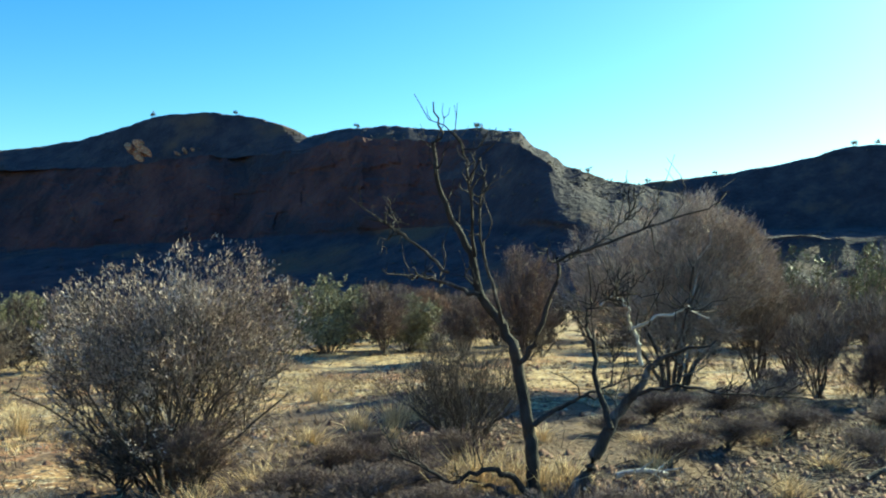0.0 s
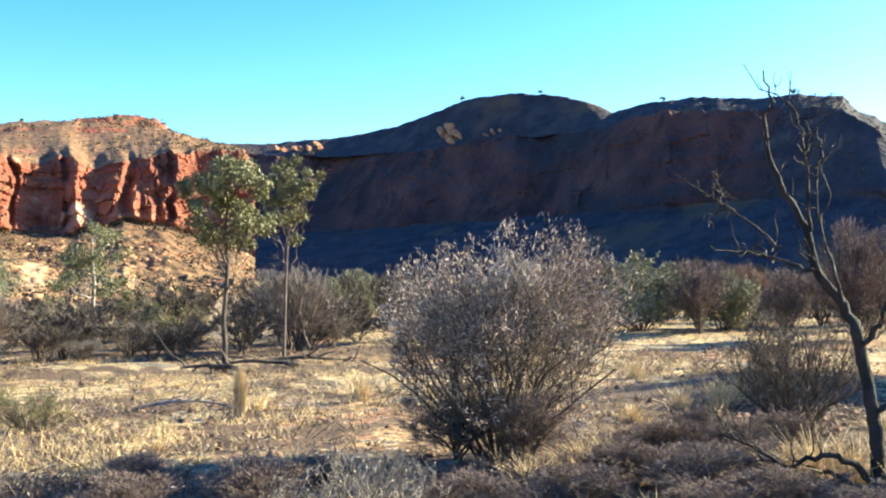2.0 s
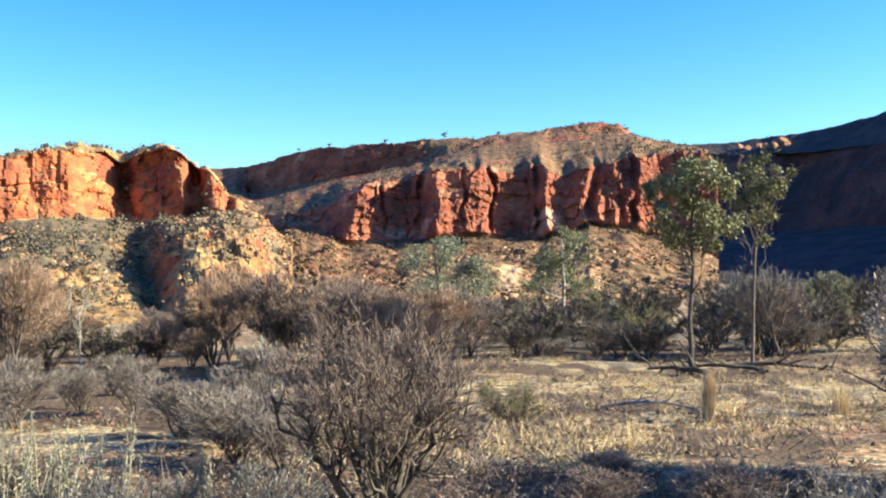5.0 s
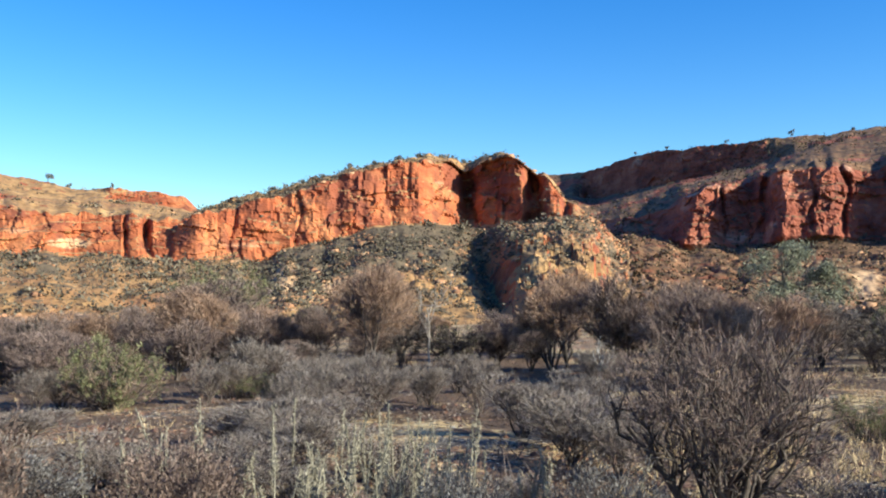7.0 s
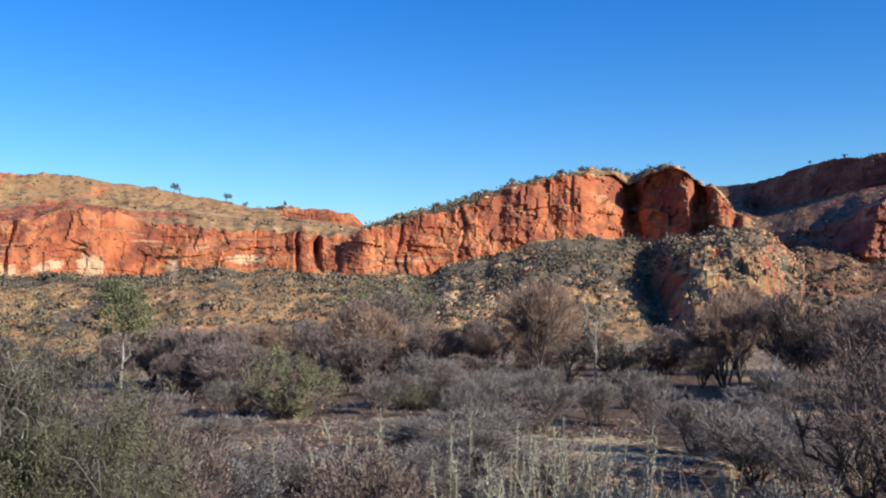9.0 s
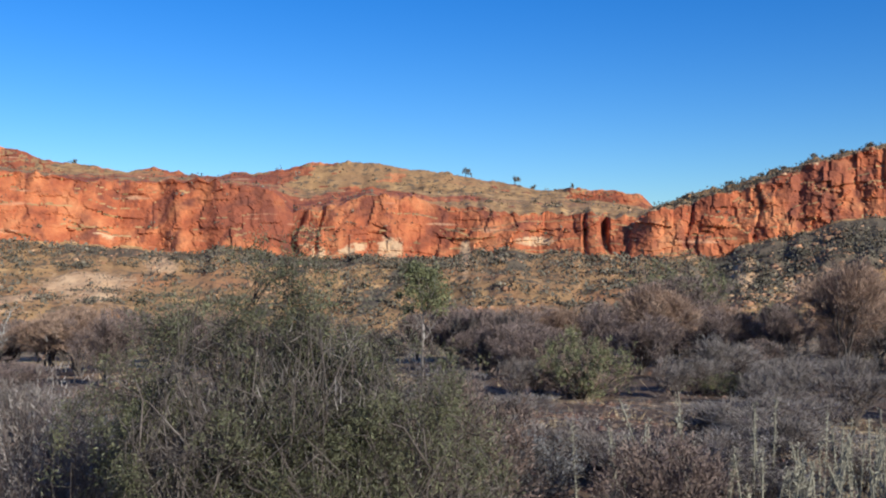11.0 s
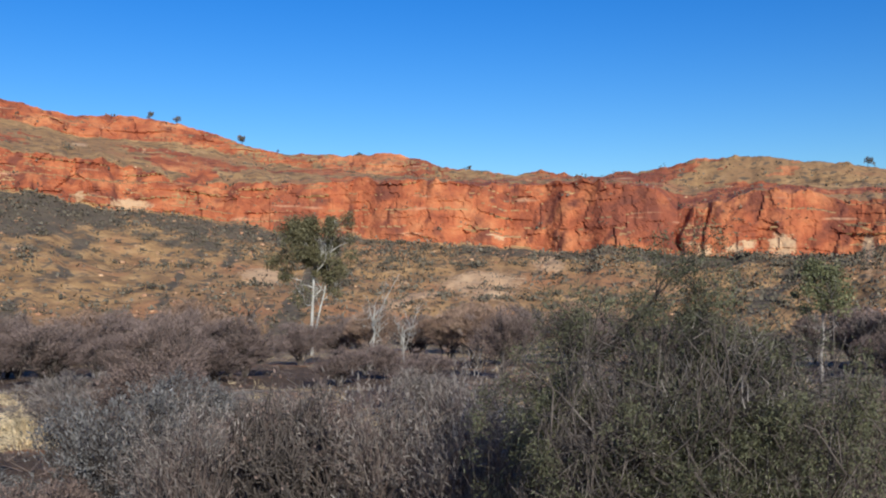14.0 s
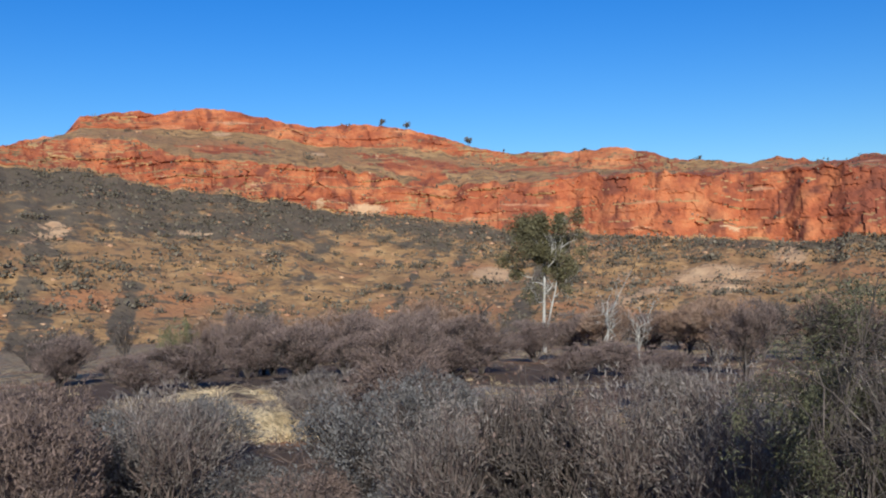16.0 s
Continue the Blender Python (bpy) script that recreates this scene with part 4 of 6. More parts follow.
for i, (hill, at, h, w) in enumerate([
        (0, 88.63, 2.6, 2.2), (0, 85.71, 2.4, 2.0), (0, 84.6, 1.3, 1.5), (0, 128.7, 2.4, 2.2), (0, 127.24, 2.2, 2.2), (0, 123.59, 2.9, 2.8), (0, 121.6, 1.2, 1.0), (0, 110.5, 1.0, 1.6), (0, 82.4, 1.3, 1.2),
        (0, 117.0, 1.0, 1.8), (2, 44.2, 3.0, 2.0), (2, 47.6, 2.0, 1.4), (2, 52.6, 2.0, 1.6), (2, 50.9, 1.4, 1.6), (2, 41.0, 1.2, 1.5), (1, 62.6, 1.0, 1.5), (1, 63.8, 0.9, 1.5), (1, 65.2, 1.2, 2.0),
        (1, 66.4, 1.0, 1.7), (1, 67.8, 0.9, 1.5), (1, 69.2, 1.0, 1.4), (1, 70.8, 0.9, 1.2), (1, 71.9, 1.0, 1.2), (1, 73.6, 0.8, 1.4), (3, 16.6, 3.2, 2.6), (3, 12.0, 2.0, 2.4), (3, 5.0, 2.2, 2.8), (3, -2.0, 2.4, 3.0),
        (3, -8.5, 2.6, 2.0), (4, -22.8, 4.0, 3.4), (4, -24.0, 3.0, 3.0), (4, -11.8, 2.6, 2.6), (4, -15.5, 2.2, 2.6)]):
    hill_tree(HILLS[hill], at, h, w, 1200 + i)


# -- outcrops that catch the sun on the shaded mesa
def boulder(rng, size):
    bm = bmesh.new()
    bmesh.ops.create_icosphere(bm, subdivisions=3, radius=1.0)
    co = np.array([v.co for v in bm.verts])
    cut = np.array([unit(rng.normal(size=3)) for _ in range(9)])
    for n in cut:       # flat broken faces
        d = co @ n
        co = co - np.maximum(d - 0.62, 0)[:, None] * n
    co = co * (1 + 0.05 * fbm(*(co * 4).T, octaves=2, seed=5))[:, None] * np.array(size)
    for v, c in zip(bm.verts, co):
        v.co = c
    me = bpy.data.meshes.new("boulder")
    bm.to_mesh(me)
    bm.free()
    # undarkened cliff red, so they stand out from the shade-darkened mesa
    me.materials.append(CLIFF)
    return me


def outcrop_at(bear, out, z, seed, rocks, label, grow=1.0):
    """Slabs of rock tilted towards the sun."""
    rng = np.random.default_rng(seed)
    crag = new("rock_outcrop")
    crag.matrix_basis = pose(-math.sin(radians(bear)) * out, math.cos(radians(bear)) * out, z)
    tagged(crag, label, "rock", "outcrops on the mesa")
    for dx, dy, dz, size in rocks:
        part("boulder", boulder(rng, (size * grow, size * 0.9 * grow, size * 0.45 * grow)), crag).matrix_basis = pose(dx, dy, dz, 14 + rng.uniform(-10, 10), 48 + rng.uniform(-12, 12), rng.uniform(-20, 20))


outcrop_at(17.35, 440.0, 60.5, 88, ((0, 2, 3.0, 4.2), (-3.4, 1, 1.8, 3.4), (3.0, 0, 0.8, 3.2), (0.8, -3, -1.2, 3.0), (-1.5, 4, 5.2, 2.8)), "sunlit red rock outcrop high on a shaded mesa", 1.2)
outcrop_at(14.8, 443.0, 62.5, 89, ((0, 1, 0, 2.4), (3.6, 1, 0.8, 2.0), (-3.2, 0, -1.0, 1.8), (7.0, 2, 1.4, 1.6)), "low ledge of sunlit rock on a shaded mesa")
outcrop_at(25.4, 506.0, 61.0, 91, ((0, 0, 0, 4.0), (5.5, 2, 1.0, 3.4), (-5.5, 1, 0.6, 3.6), (1.5, 5, 4.0, 2.8), (-9.5, 2, 1.5, 2.8)), "sunlit red rocks along the rim of a shaded mesa")
outcrop_at(26.9, 515.0, 62.0, 92, ((0, 0, 0, 3.6), (6.0, 1, -0.6, 3.6), (-5.0, 2, 1.0, 3.0)), "sunlit red rocks along the rim of a shaded mesa")
outcrop_at(10.0, 430.0, 63.5, 90, ((0, 1, 0, 1.8), (3.0, 1, 1.2, 1.6), (-3.4, 0, -1.4, 1.6)), "small sunlit rocks near the crest of a mesa")


# ---------------------------------------------------------------- plants
def set_down(x, y):
    return float(ground_z(x, y)) - 0.02


def thing(name, label, category, x, y, turn=0.0, group=""):
    ob = new(name)
    ob.empty_display_size = 0.2
    ob.matrix_basis = pose(x, y, set_down(x, y), 0, 0, turn)
    return tagged(ob, label, category, group)


def bare_bush(name, label, x, y, height, width, seed, bark=BARK_GREY, fine=1.0, withered=0.0, dry=SEED, leaf=None, foliage=0, leaf_size=(0.03, 0.012),
              low=0.2, group="", thick=1.0, category="bush", single=True, skirt=0.42, clumpy=0.0):
    """A many-stemmed bush: a fan of stems, side branches, twigs, and withered or green leaves where it has them."""
    rng = np.random.default_rng(seed)
    root = thing(name, label, category, x, y, 0, group)
    s0 = stems(rng, int(34 * fine ** 0.6), height * 0.80, width * 0.42, low=low, skirt=skirt)
    s1 = hold(children(rng, s0, int(150 * fine), 0.2, 0.95, 0.26 * height, 0.42, 0.35), height * 0.92, width * 0.46, seed)
    s2 = children(rng, s1, int(650 * fine), 0.2, 1.0, 0.13 * height, 0.6, 0.21, k=3)
    s2 = hold(s2, height, width * 0.5, seed, 2.4 if foliage else 1.0)
    s3 = children(rng, s2, int(1900 * fine), 0.2, 1.0, 0.085 * height, 0.8, 0.14, k=3 if single and fine < 1.4 else 2)
    s3 = hold(s3, height * 1.04, width * 0.52, seed, 2.4 if foliage else 1.0)
    t = thick * height / 2.0
    girth = rng.uniform(0.010, 0.024, len(s0)) * t
    last = tubes(s3, 0.0026 * t, 0.0012 * t) if single else ribbons(rng, s3, 0.0022 * t)
    if single:
        for line, g in zip(s0, girth):
            part("stem", mesh_np("stem", *tubes(line[None], g, 0.004 * t, 5), [BARK_DARK], shade=True), root)
    else:
        tagged(part("stemwork", mesh_np("stemwork", *tubes(s0, girth, 0.004 * t, 3), [BARK_DARK], shade=True), root), kind="stuff")
    tagged(part("branchwork", mesh_np("branchwork", *tubes(s1, 0.0065 * t, 0.0028 * t, 4 if single else 3), [bark]), root), kind="stuff")
    tagged(part("twig_mass", mesh_np("twig_mass", *join(tubes(s2, 0.0036 * t, 0.0018 * t) if single else ribbons(rng, s2, 0.0032 * t), last), [bark]), root), kind="stuff")
    tips = np.concatenate([s2[:, 1:].reshape(-1, 3), s3[:, 1:].reshape(-1, 3)])
    if withered:
        at = tips[rng.integers(0, len(tips), int(withered))]
        tagged(part("withered_foliage", mesh_np("withered_foliage", *leaves(rng, at, leaf_size[0], leaf_size[1], 0.6), [dry]), root), kind="stuff")
    if foliage:
        if clumpy:      # leaves gathered in sprays, with bare twigs between
            tips = tips[vnoise(*(tips * 5.0).T, seed=seed) + 0.5 * vnoise(*(tips * 14.0).T, seed=seed + 1) > clumpy]
        at = tips[rng.integers(0, len(tips), int(foliage))] + rng.normal(size=(int(foliage), 3)) * 0.012 * height
        tagged(part("foliage", mesh_np("foliage", *leaves(rng, at, leaf_size[0], leaf_size[1]), [leaf]), root), kind="stuff")
    return root


def broom(name, label, x, y, height, width, seed, bark, tip, trunks=6, twigs=1.0, fuzz=5000, hair=(0.05, 0.0035), bare=0.4, single=False, group="", category="bush", girth=0.014, root_spread=0.03, reach=0.62):
    """A bush of a few crooked stems that fork again and again into a soft round broom of fine twigs."""
    rng = np.random.default_rng(seed)
    root = thing(name, label, category, x, y, 0, group)
    q = np.linspace(0, 1, 8)[None, :, None]
    phi = np.arange(trunks) * 2 * np.pi / trunks + rng.uniform(-0.5, 0.5, trunks)
    far = rng.uniform(0.2, reach, trunks)
    out = 0.5 * width * far
    end = np.stack([np.cos(phi) * out, np.sin(phi) * out, height * rng.uniform(0.52, 0.68, trunks) * (1.05 - 0.5 * far ** 2)], -1)
    s0 = q ** np.array([1.3, 1.3, 0.9]) * end[:, None] + np.stack([np.cos(phi) * far, np.sin(phi) * far, 0 * phi - 1], -1)[:, None] * np.array([root_spread, root_spread, 0.03]) * width
    s0[:, 1:] += np.cumsum(rng.normal(size=(trunks, 7, 3)) * 0.016 * height, axis=1) * np.array([1, 1, 0.3])
    s1 = hold(children(rng, s0, trunks * 7, bare, 1.0, 0.30 * height, 0.42, 0.35, k=6, wiggle=0.05), height * 0.88, width * 0.44, seed, 2.2)
    s2 = hold(children(rng, s1, int(190 * twigs), 0.25, 1.0, 0.18 * height, 0.5, 0.3, k=5, wiggle=0.05), height * 0.95, width * 0.48, seed, 2.2)
    s3 = hold(children(rng, s2, int(900 * twigs), 0.2, 1.0, 0.11 * height, 0.55, 0.25, k=3), height, width * 0.5, seed, 2.0)
    g = girth * height
    if single:
        for path in s0:
            part("stem", mesh_np("stem", *tubes(path[None], g * rng.uniform(0.7, 1.2), 0.4 * g, 6), [BARK_DARK], shade=True), root)
    else:
        tagged(part("stemwork", mesh_np("stemwork", *tubes(s0, g, 0.4 * g, 4), [BARK_DARK], shade=True), root), kind="stuff")
    tagged(part("branchwork", mesh_np("branchwork", *tubes(s1, 0.42 * g, 0.16 * g, 3), [bark]), root), kind="stuff")
    tagged(part("twig_mass", mesh_np("twig_mass", *join(tubes(s2, 0.2 * g, 0.08 * g), ribbons(rng, s3, 0.09 * g)), [bark]), root), kind="stuff")
    # the finest twigs, pointing up and out of the crown
    at = along(rng, s3, fuzz, 0.1) + rng.normal(size=(fuzz, 3)) * 0.012 * height
    way = unit(unit(at - np.array([0, 0, 0.3 * height])) + 0.6 * rng.normal(size=(fuzz, 3)) + np.array([0, 0, 0.3]))
    ln = hair[0] * height * rng.uniform(0.5, 1.5, (fuzz, 1))
    side = unit(np.cross(way, rng.normal(size=(fuzz, 3)))) * hair[1] * height * 0.5
    v = np.stack([at - side, at + side, at + way * ln + 0.4 * side, at + way * ln - 0.4 * side], 1).reshape(-1, 3)
    tagged(part("twig_fringe", mesh_np("twig_fringe", v, np.arange(4 * fuzz).reshape(-1, 4), [tip]), root), kind="stuff")
    return root


def copy_at(proto, size, x, y, height, width, seed, label=""):
    """A copy of a plant of size (height, width), stretched to the given height and width and turned by chance."""
    rng = random.Random(seed)
    w = width / size[1]
    ob = copy_thing(proto, pose(x, y, set_down(x, y), rng.uniform(-4, 4), rng.uniform(-4, 4), rng.uniform(0, 360)) @ Matrix.Diagonal((w, w * rng.uniform(0.85, 1.15), height / size[0], 1)))
    return tagged(ob, label)


def gum_tree(name, label, x, y, height, crown, clear, seed, bark, leaf, count, lean=(0.0, 0.0), leaf_size=(0.085, 0.024), girth=0.03, clumps=44, droop=0.5, fork=0.5, flat=0.75, tips=0.3, reach=1.0):
    """A slender gum: a bare trunk that forks below an open crown of leaf clumps. crown: its width; clear: the height of the bare trunk."""
    rng = np.random.default_rng(seed)
    root = thing(name, label, "tree", x, y)
    q = np.linspace(0, 1, 8)[:, None]
    top = np.array([lean[0], lean[1], height * 0.86])
    trunk = q * top + np.concatenate([rng.normal(size=(8, 2)) * 0.008 * height, np.zeros((8, 1))], 1) * np.sin(np.pi * q)
    trunk[0, 2] -= 0.08
    limbs = []
    for i in range(7):
        s = fork + (0.95 - fork) * (i / 6.0) ** 1.2
        start = np.array([np.interp(s, q[:, 0], trunk[:, c]) for c in range(3)])
        phi = i * 2.4 + rng.uniform(-0.4, 0.4)
        out = reach * crown * rng.uniform(0.26, 0.44)
        end = start + np.array([math.cos(phi) * out, math.sin(phi) * out, height * rng.uniform(0.10, 0.26)])
        u = np.linspace(0, 1, 6)[:, None]
        limbs.append(start * (1 - u) + end * u + np.array([0, 0, 1]) * (u * u - u) * 0.12 * height + rng.normal(size=(6, 3)) * 0.02 * u * height)
    limbs = np.array(limbs)
    sub = children(rng, limbs, 46, 0.3, 1.0, 0.13 * height, 0.55, 0.35)
    twig = children(rng, sub, 220, 0.2, 1.0, 0.06 * height, 0.6, 0.1, k=3)
    for a in (limbs, sub, twig):
        a[..., 2] = np.where(a[..., 2] > 0.86 * height, 0.86 * height + 0.3 * (a[..., 2] - 0.86 * height), a[..., 2])
    part("trunk", mesh_np("trunk", *tubes(trunk[None], girth, girth * 0.35, 9), [bark], shade=True), root)
    for i, l in enumerate(limbs):
        part("limb", mesh_np("limb", *tubes(l[None], girth * 0.42, girth * 0.14, 6), [bark], shade=True), root)
    tagged(part("twig_mass", mesh_np("twig_mass", *join(tubes(sub, girth * 0.16, girth * 0.07), tubes(twig, girth * 0.08, girth * 0.04)), [bark]), root), kind="stuff")
    mid = (clear + height) / 2
    ends = sub[:, -1]
    pick = ends[rng.integers(0, len(ends), clumps)]
    fill = ball(rng, clumps) * np.array([crown * 0.40, crown * 0.40, (height - clear) * 0.42]) + np.array([lean[0] * 0.8, lean[1] * 0.8, mid + 0.04 * height])
    centre = np.where(rng.uniform(size=(clumps, 1)) < tips, pick, fill)
    centre[:, 2] = np.clip(centre[:, 2], clear, height * 0.97)
    which = rng.integers(0, clumps, count)
    at = centre[which] + ball(rng, count) * np.array([1, 1, flat]) * (crown * rng.uniform(0.06, 0.16, clumps)[which])[:, None]
    at[:, 2] = np.minimum(at[:, 2], height - 0.5 * np.abs(at[:, 2] - height))
    part("crown", mesh_np("crown", *leaves(rng, at, leaf_size[0], leaf_size[1], droop), [leaf]), root)
    return root


def bare_tree(name, label, x, y, height, width, seed, bark, girth=0.03, fork=0.35, limbs=6):
    """A small leafless tree: a forked trunk with a few crooked limbs and twigs."""
    rng = np.random.default_rng(seed)
    root = thing(name, label, "tree", x, y)
    q = np.linspace(0, 1, 7)[:, None]
    trunk = q * np.array([rng.uniform(-0.15, 0.15) * width, 0, height * 0.8]) + rng.normal(size=(7, 3)) * 0.02 * height * q
    trunk[0, 2] = -0.06
    lim = children(rng, trunk[None], limbs, fork, 0.9, 0.42 * height, 0.45, 0.35, k=6, wiggle=0.07)
    sub = children(rng, lim, limbs * 4, 0.3, 1.0, 0.2 * height, 0.5, 0.3, k=4)
    twig = children(rng, sub, limbs * 14, 0.2, 1.0, 0.1 * height, 0.6, 0.2, k=3)
    part("trunk", mesh_np("trunk", *tubes(trunk[None], girth, girth * 0.4, 8), [bark], shade=True), root)
    for l in lim:
        part("limb", mesh_np("limb", *tubes(l[None], girth * 0.5, girth * 0.15, 6), [bark], shade=True), root)
    tagged(part("twig_mass", mesh_np("twig_mass", *join(tubes(sub, girth * 0.2, girth * 0.08), tubes(twig, girth * 0.1, girth * 0.05)), [bark]), root), kind="stuff")
    return root


def tussock(x, y, height, width, seed, label="clump of dry straw-coloured grass", n=120):
    rng = np.random.default_rng(seed)
    root = thing("grass_tussock", label, "grass", x, y, 0, "dry grass tussocks")
    phi, rad0 = rng.uniform(0, 2 * np.pi, n), np.abs(rng.normal(size=n)) * 0.16 * width
    base = np.stack([np.cos(phi) * rad0, np.sin(phi) * rad0, 0 * phi - 0.02], -1)
    tip = base * 2.4 + np.stack([rng.normal(size=n) * 0.14 * width, rng.normal(size=n) * 0.14 * width, height * rng.uniform(0.5, 1.08, n)], -1)
    mid = (base + tip) / 2 + np.array([0, 0, 0.12]) * height - (tip - base) * np.array([0.15, 0.15, 0])
    part("tuft", mesh_np("tuft", *tubes(np.stack([base, mid, tip], 1), 0.0045, 0.0012), [STRAW_GOLD]), root)
    return root


# -- the big leafless bush and the dead tree by it
broom("bush", "large rounded leafless bush with dark stems and pale brown tips", -2.26, 8.2, 2.08, 2.66, 1, BARK_DUSK, TIP_PALE, trunks=36, twigs=4.2, fuzz=30000, hair=(0.015, 0.0052), bare=0.2, single=True, girth=0.0068, root_spread=0.09, reach=0.74)
broom("bush", "dark leafless bush of crooked forking stems with a brown crown", -4.43, 3.74, 1.57, 1.62, 2, BARK_DUSK, TIP_PLUM, trunks=9, twigs=1.2, fuzz=11000, hair=(0.035, 0.0022), bare=0.35, single=True, girth=0.019)
bare_bush("bush", "dark leafless bush behind a dead tree", 0.22, 10.5, 1.45, 1.75, 3, bark=BARK_DUSK, fine=1.15, withered=300, thick=1.2, skirt=0.35, low=0.05)
broom("bush", "tall spreading leafless bush with pale grey twigs", 3.94, 16.95, 3.6, 4.7, 4, BARK_GREY, TIP_PALE, trunks=12, twigs=4.0, fuzz=42000, hair=(0.03, 0.0024), bare=0.15, single=True, girth=0.011, root_spread=0.06)

DEAD_TRUNKS = [
    ("trunk", 0.06, [(0, -4), (-5, 85), (-10, 145), (-27, 245), (-55, 315), (-95, 365), (-107, 435), (-145, 505), (-170, 565), (-180, 640), (-160, 655), (-180, 715)]),
    ("trunk", 0.068, [(55, -10), (95, 55), (135, 135), (185, 195), (220, 245), (255, 265), (330, 285)]),
]
DEAD_LIMBS = [
    (0.028, [(-95, 365), (-145, 385), (-200, 400), (-225, 405)]),
    (0.024, [(-107, 435), (-110, 505), (-120, 585), (-133, 635)]),
    (0.022, [(-150, 405), (-205, 455), (-255, 490), (-290, 515)]),
    (0.034, [(-27, 245), (0, 285), (30, 375), (40, 430), (115, 455), (195, 485), (285, 515), (330, 545)]),
    (0.020, [(40, 430), (95, 445), (155, 485), (215, 535)]),
    (0.024, [(-55, 315), (-75, 385), (-95, 455), (-100, 535), (-80, 555)]),
    (0.045, [(-10, 15), (-45, 60), (-95, 75), (-145, 55), (-205, 85), (-255, 105)]),
    (0.035, [(-30, 10), (-75, 25), (-115, 30), (-185, 25), (-225, 35)]),
    (0.040, [(135, 135), (115, 205), (110, 285), (100, 325), (115, 350), (105, 425)]),
    (0.026, [(185, 195), (235, 215), (315, 205), (455, 195)]),
    (0.034, [(0, 140), (65, 175), (115, 195), (195, 225)]),
]
DEAD_WHITE = [
    (0.034, [(190, 245), (180, 285), (170, 310), (205, 330), (250, 340), (255, 350), (295, 325)]),
    (0.022, [(170, 310), (155, 345), (140, 365)]),
    (0.020, [(115, 350), (130, 365), (150, 372)]),
]
TREE_AT, PER = (0.74, 8.0), 8.0 / 1737.0
dead = thing("dead_tree", "weathered dead tree with crooked dark and bleached limbs", "tree", *TREE_AT)
rng = np.random.default_rng(77)


def crooked(path, depth):
    p = np.array(path, float) * PER
    s = np.linspace(0, 1, 4 * len(p))
    t = np.linspace(0, 1, len(p))
    x, z = np.interp(s, t, p[:, 0]), np.interp(s, t, p[:, 1])
    y = depth * np.sin(s * 2.2) + 0.02 * rng.normal(size=len(s))
    return np.stack([x + 0.008 * rng.normal(size=len(s)), y, z + 0.008 * rng.normal(size=len(s))], -1)


grown = []
for name, r, path in DEAD_TRUNKS:
    line = crooked(path, 0.15)
    part(name, mesh_np(name, *tubes(line[None], r, 0.006, 9), [BARK_DEAD], shade=True), dead)
    grown.append(line)
for (r, path), depth in zip(DEAD_LIMBS, (0.3, -0.4, 0.2, -0.3, 0.5, -0.2, -0.4, 0.3, 0.35, -0.5, 0.2)):
    line = crooked(path, depth)
    part("limb", mesh_np("limb", *tubes(line[None], 0.7 * r, 0.004, 7), [BARK_DEAD], shade=True), dead)
    grown.append(line)
for r, path in DEAD_WHITE:
    line = crooked(path, -0.25)
    part("limb", mesh_np("limb", *tubes(line[None], 0.55 * r, 0.006, 7), [BARK_BLEACHED], shade=True), dead, "bleached white limb")
    grown.append(line)
thin = [children(rng, g[None], 9, 0.35, 0.93, 0.25, 0.5, 0.25, k=5, wiggle=0.08) for g in grown]
thin = np.concatenate(thin)
finer = children(rng, thin, 230, 0.3, 1.0, 0.16, 0.5, 0.2, k=3)
tagged(part("twig_mass", mesh_np("twig_mass", *join(tubes(thin, 0.008, 0.003, 4), tubes(finer, 0.0045, 0.002)), [BARK_DEAD]), dead), kind="stuff")

def joined(name, label, protos, rows):
    """Growth too thick to count: many turned and stretched bushes as one mesh."""
    verts, faces, off = [], [], 0
    rng = np.random.default_rng(400)
    for k, (x, y, h, w) in enumerate(rows):
        proto, size = protos[k % len(protos)]
        a = rng.uniform(0, 2 * np.pi)
        turn = np.array([[math.cos(a), -math.sin(a), 0], [math.sin(a), math.cos(a), 0], [0, 0, 1]])
        for child in proto.children:
            me = child.data
            co = np.empty(len(me.vertices) * 3, np.float32)
            me.vertices.foreach_get("co", co)
            f = np.empty(len(me.loops), np.int32)
            me.loops.foreach_get("vertex_index", f)
            verts.append(co.reshape(-1, 3) @ turn.T * np.array([w / size[1], w / size[1], h / size[0]]) + np.array([x, y, set_down(x, y)]))
            faces.append(f.reshape(-1, 4) + off)
            off += len(me.vertices)
    return tagged(new(name, mesh_np(name, np.concatenate(verts), np.concatenate(faces), [protos[0][0].children[-1].data.materials[0]])), label, "scrub", kind="stuff")


# -- other leafless bushes: two kinds, each built once and then repeated
KIND = {
    "brown": broom("bush", "reddish-brown leafless bush with a fine broom of twigs", -22.0, 8.77, 2.76, 2.25, 21, BARK_PLUM, TIP_BROWN, trunks=6, twigs=1.3, fuzz=13000, hair=(0.042, 0.0034), group="leafless bushes on the flat"),
    "plum": broom("bush", "dark brown leafless bush", -8.2, 24.5, 1.8, 1.75, 22, BARK_DUSK, TIP_PLUM, trunks=7, twigs=1.1, fuzz=10000, hair=(0.045, 0.0045), bare=0.25, group="leafless bushes on the flat"),
    "grey": broom("bush", "grey leafless bush on the flat", -13.09, 5.19, 0.95, 1.2, 23, BARK_PLUM, TIP_GREY, trunks=11, twigs=1.1, fuzz=3000, hair=(0.075, 0.0055), bare=0.2, group="leafless bushes on the flat", girth=0.012),
}
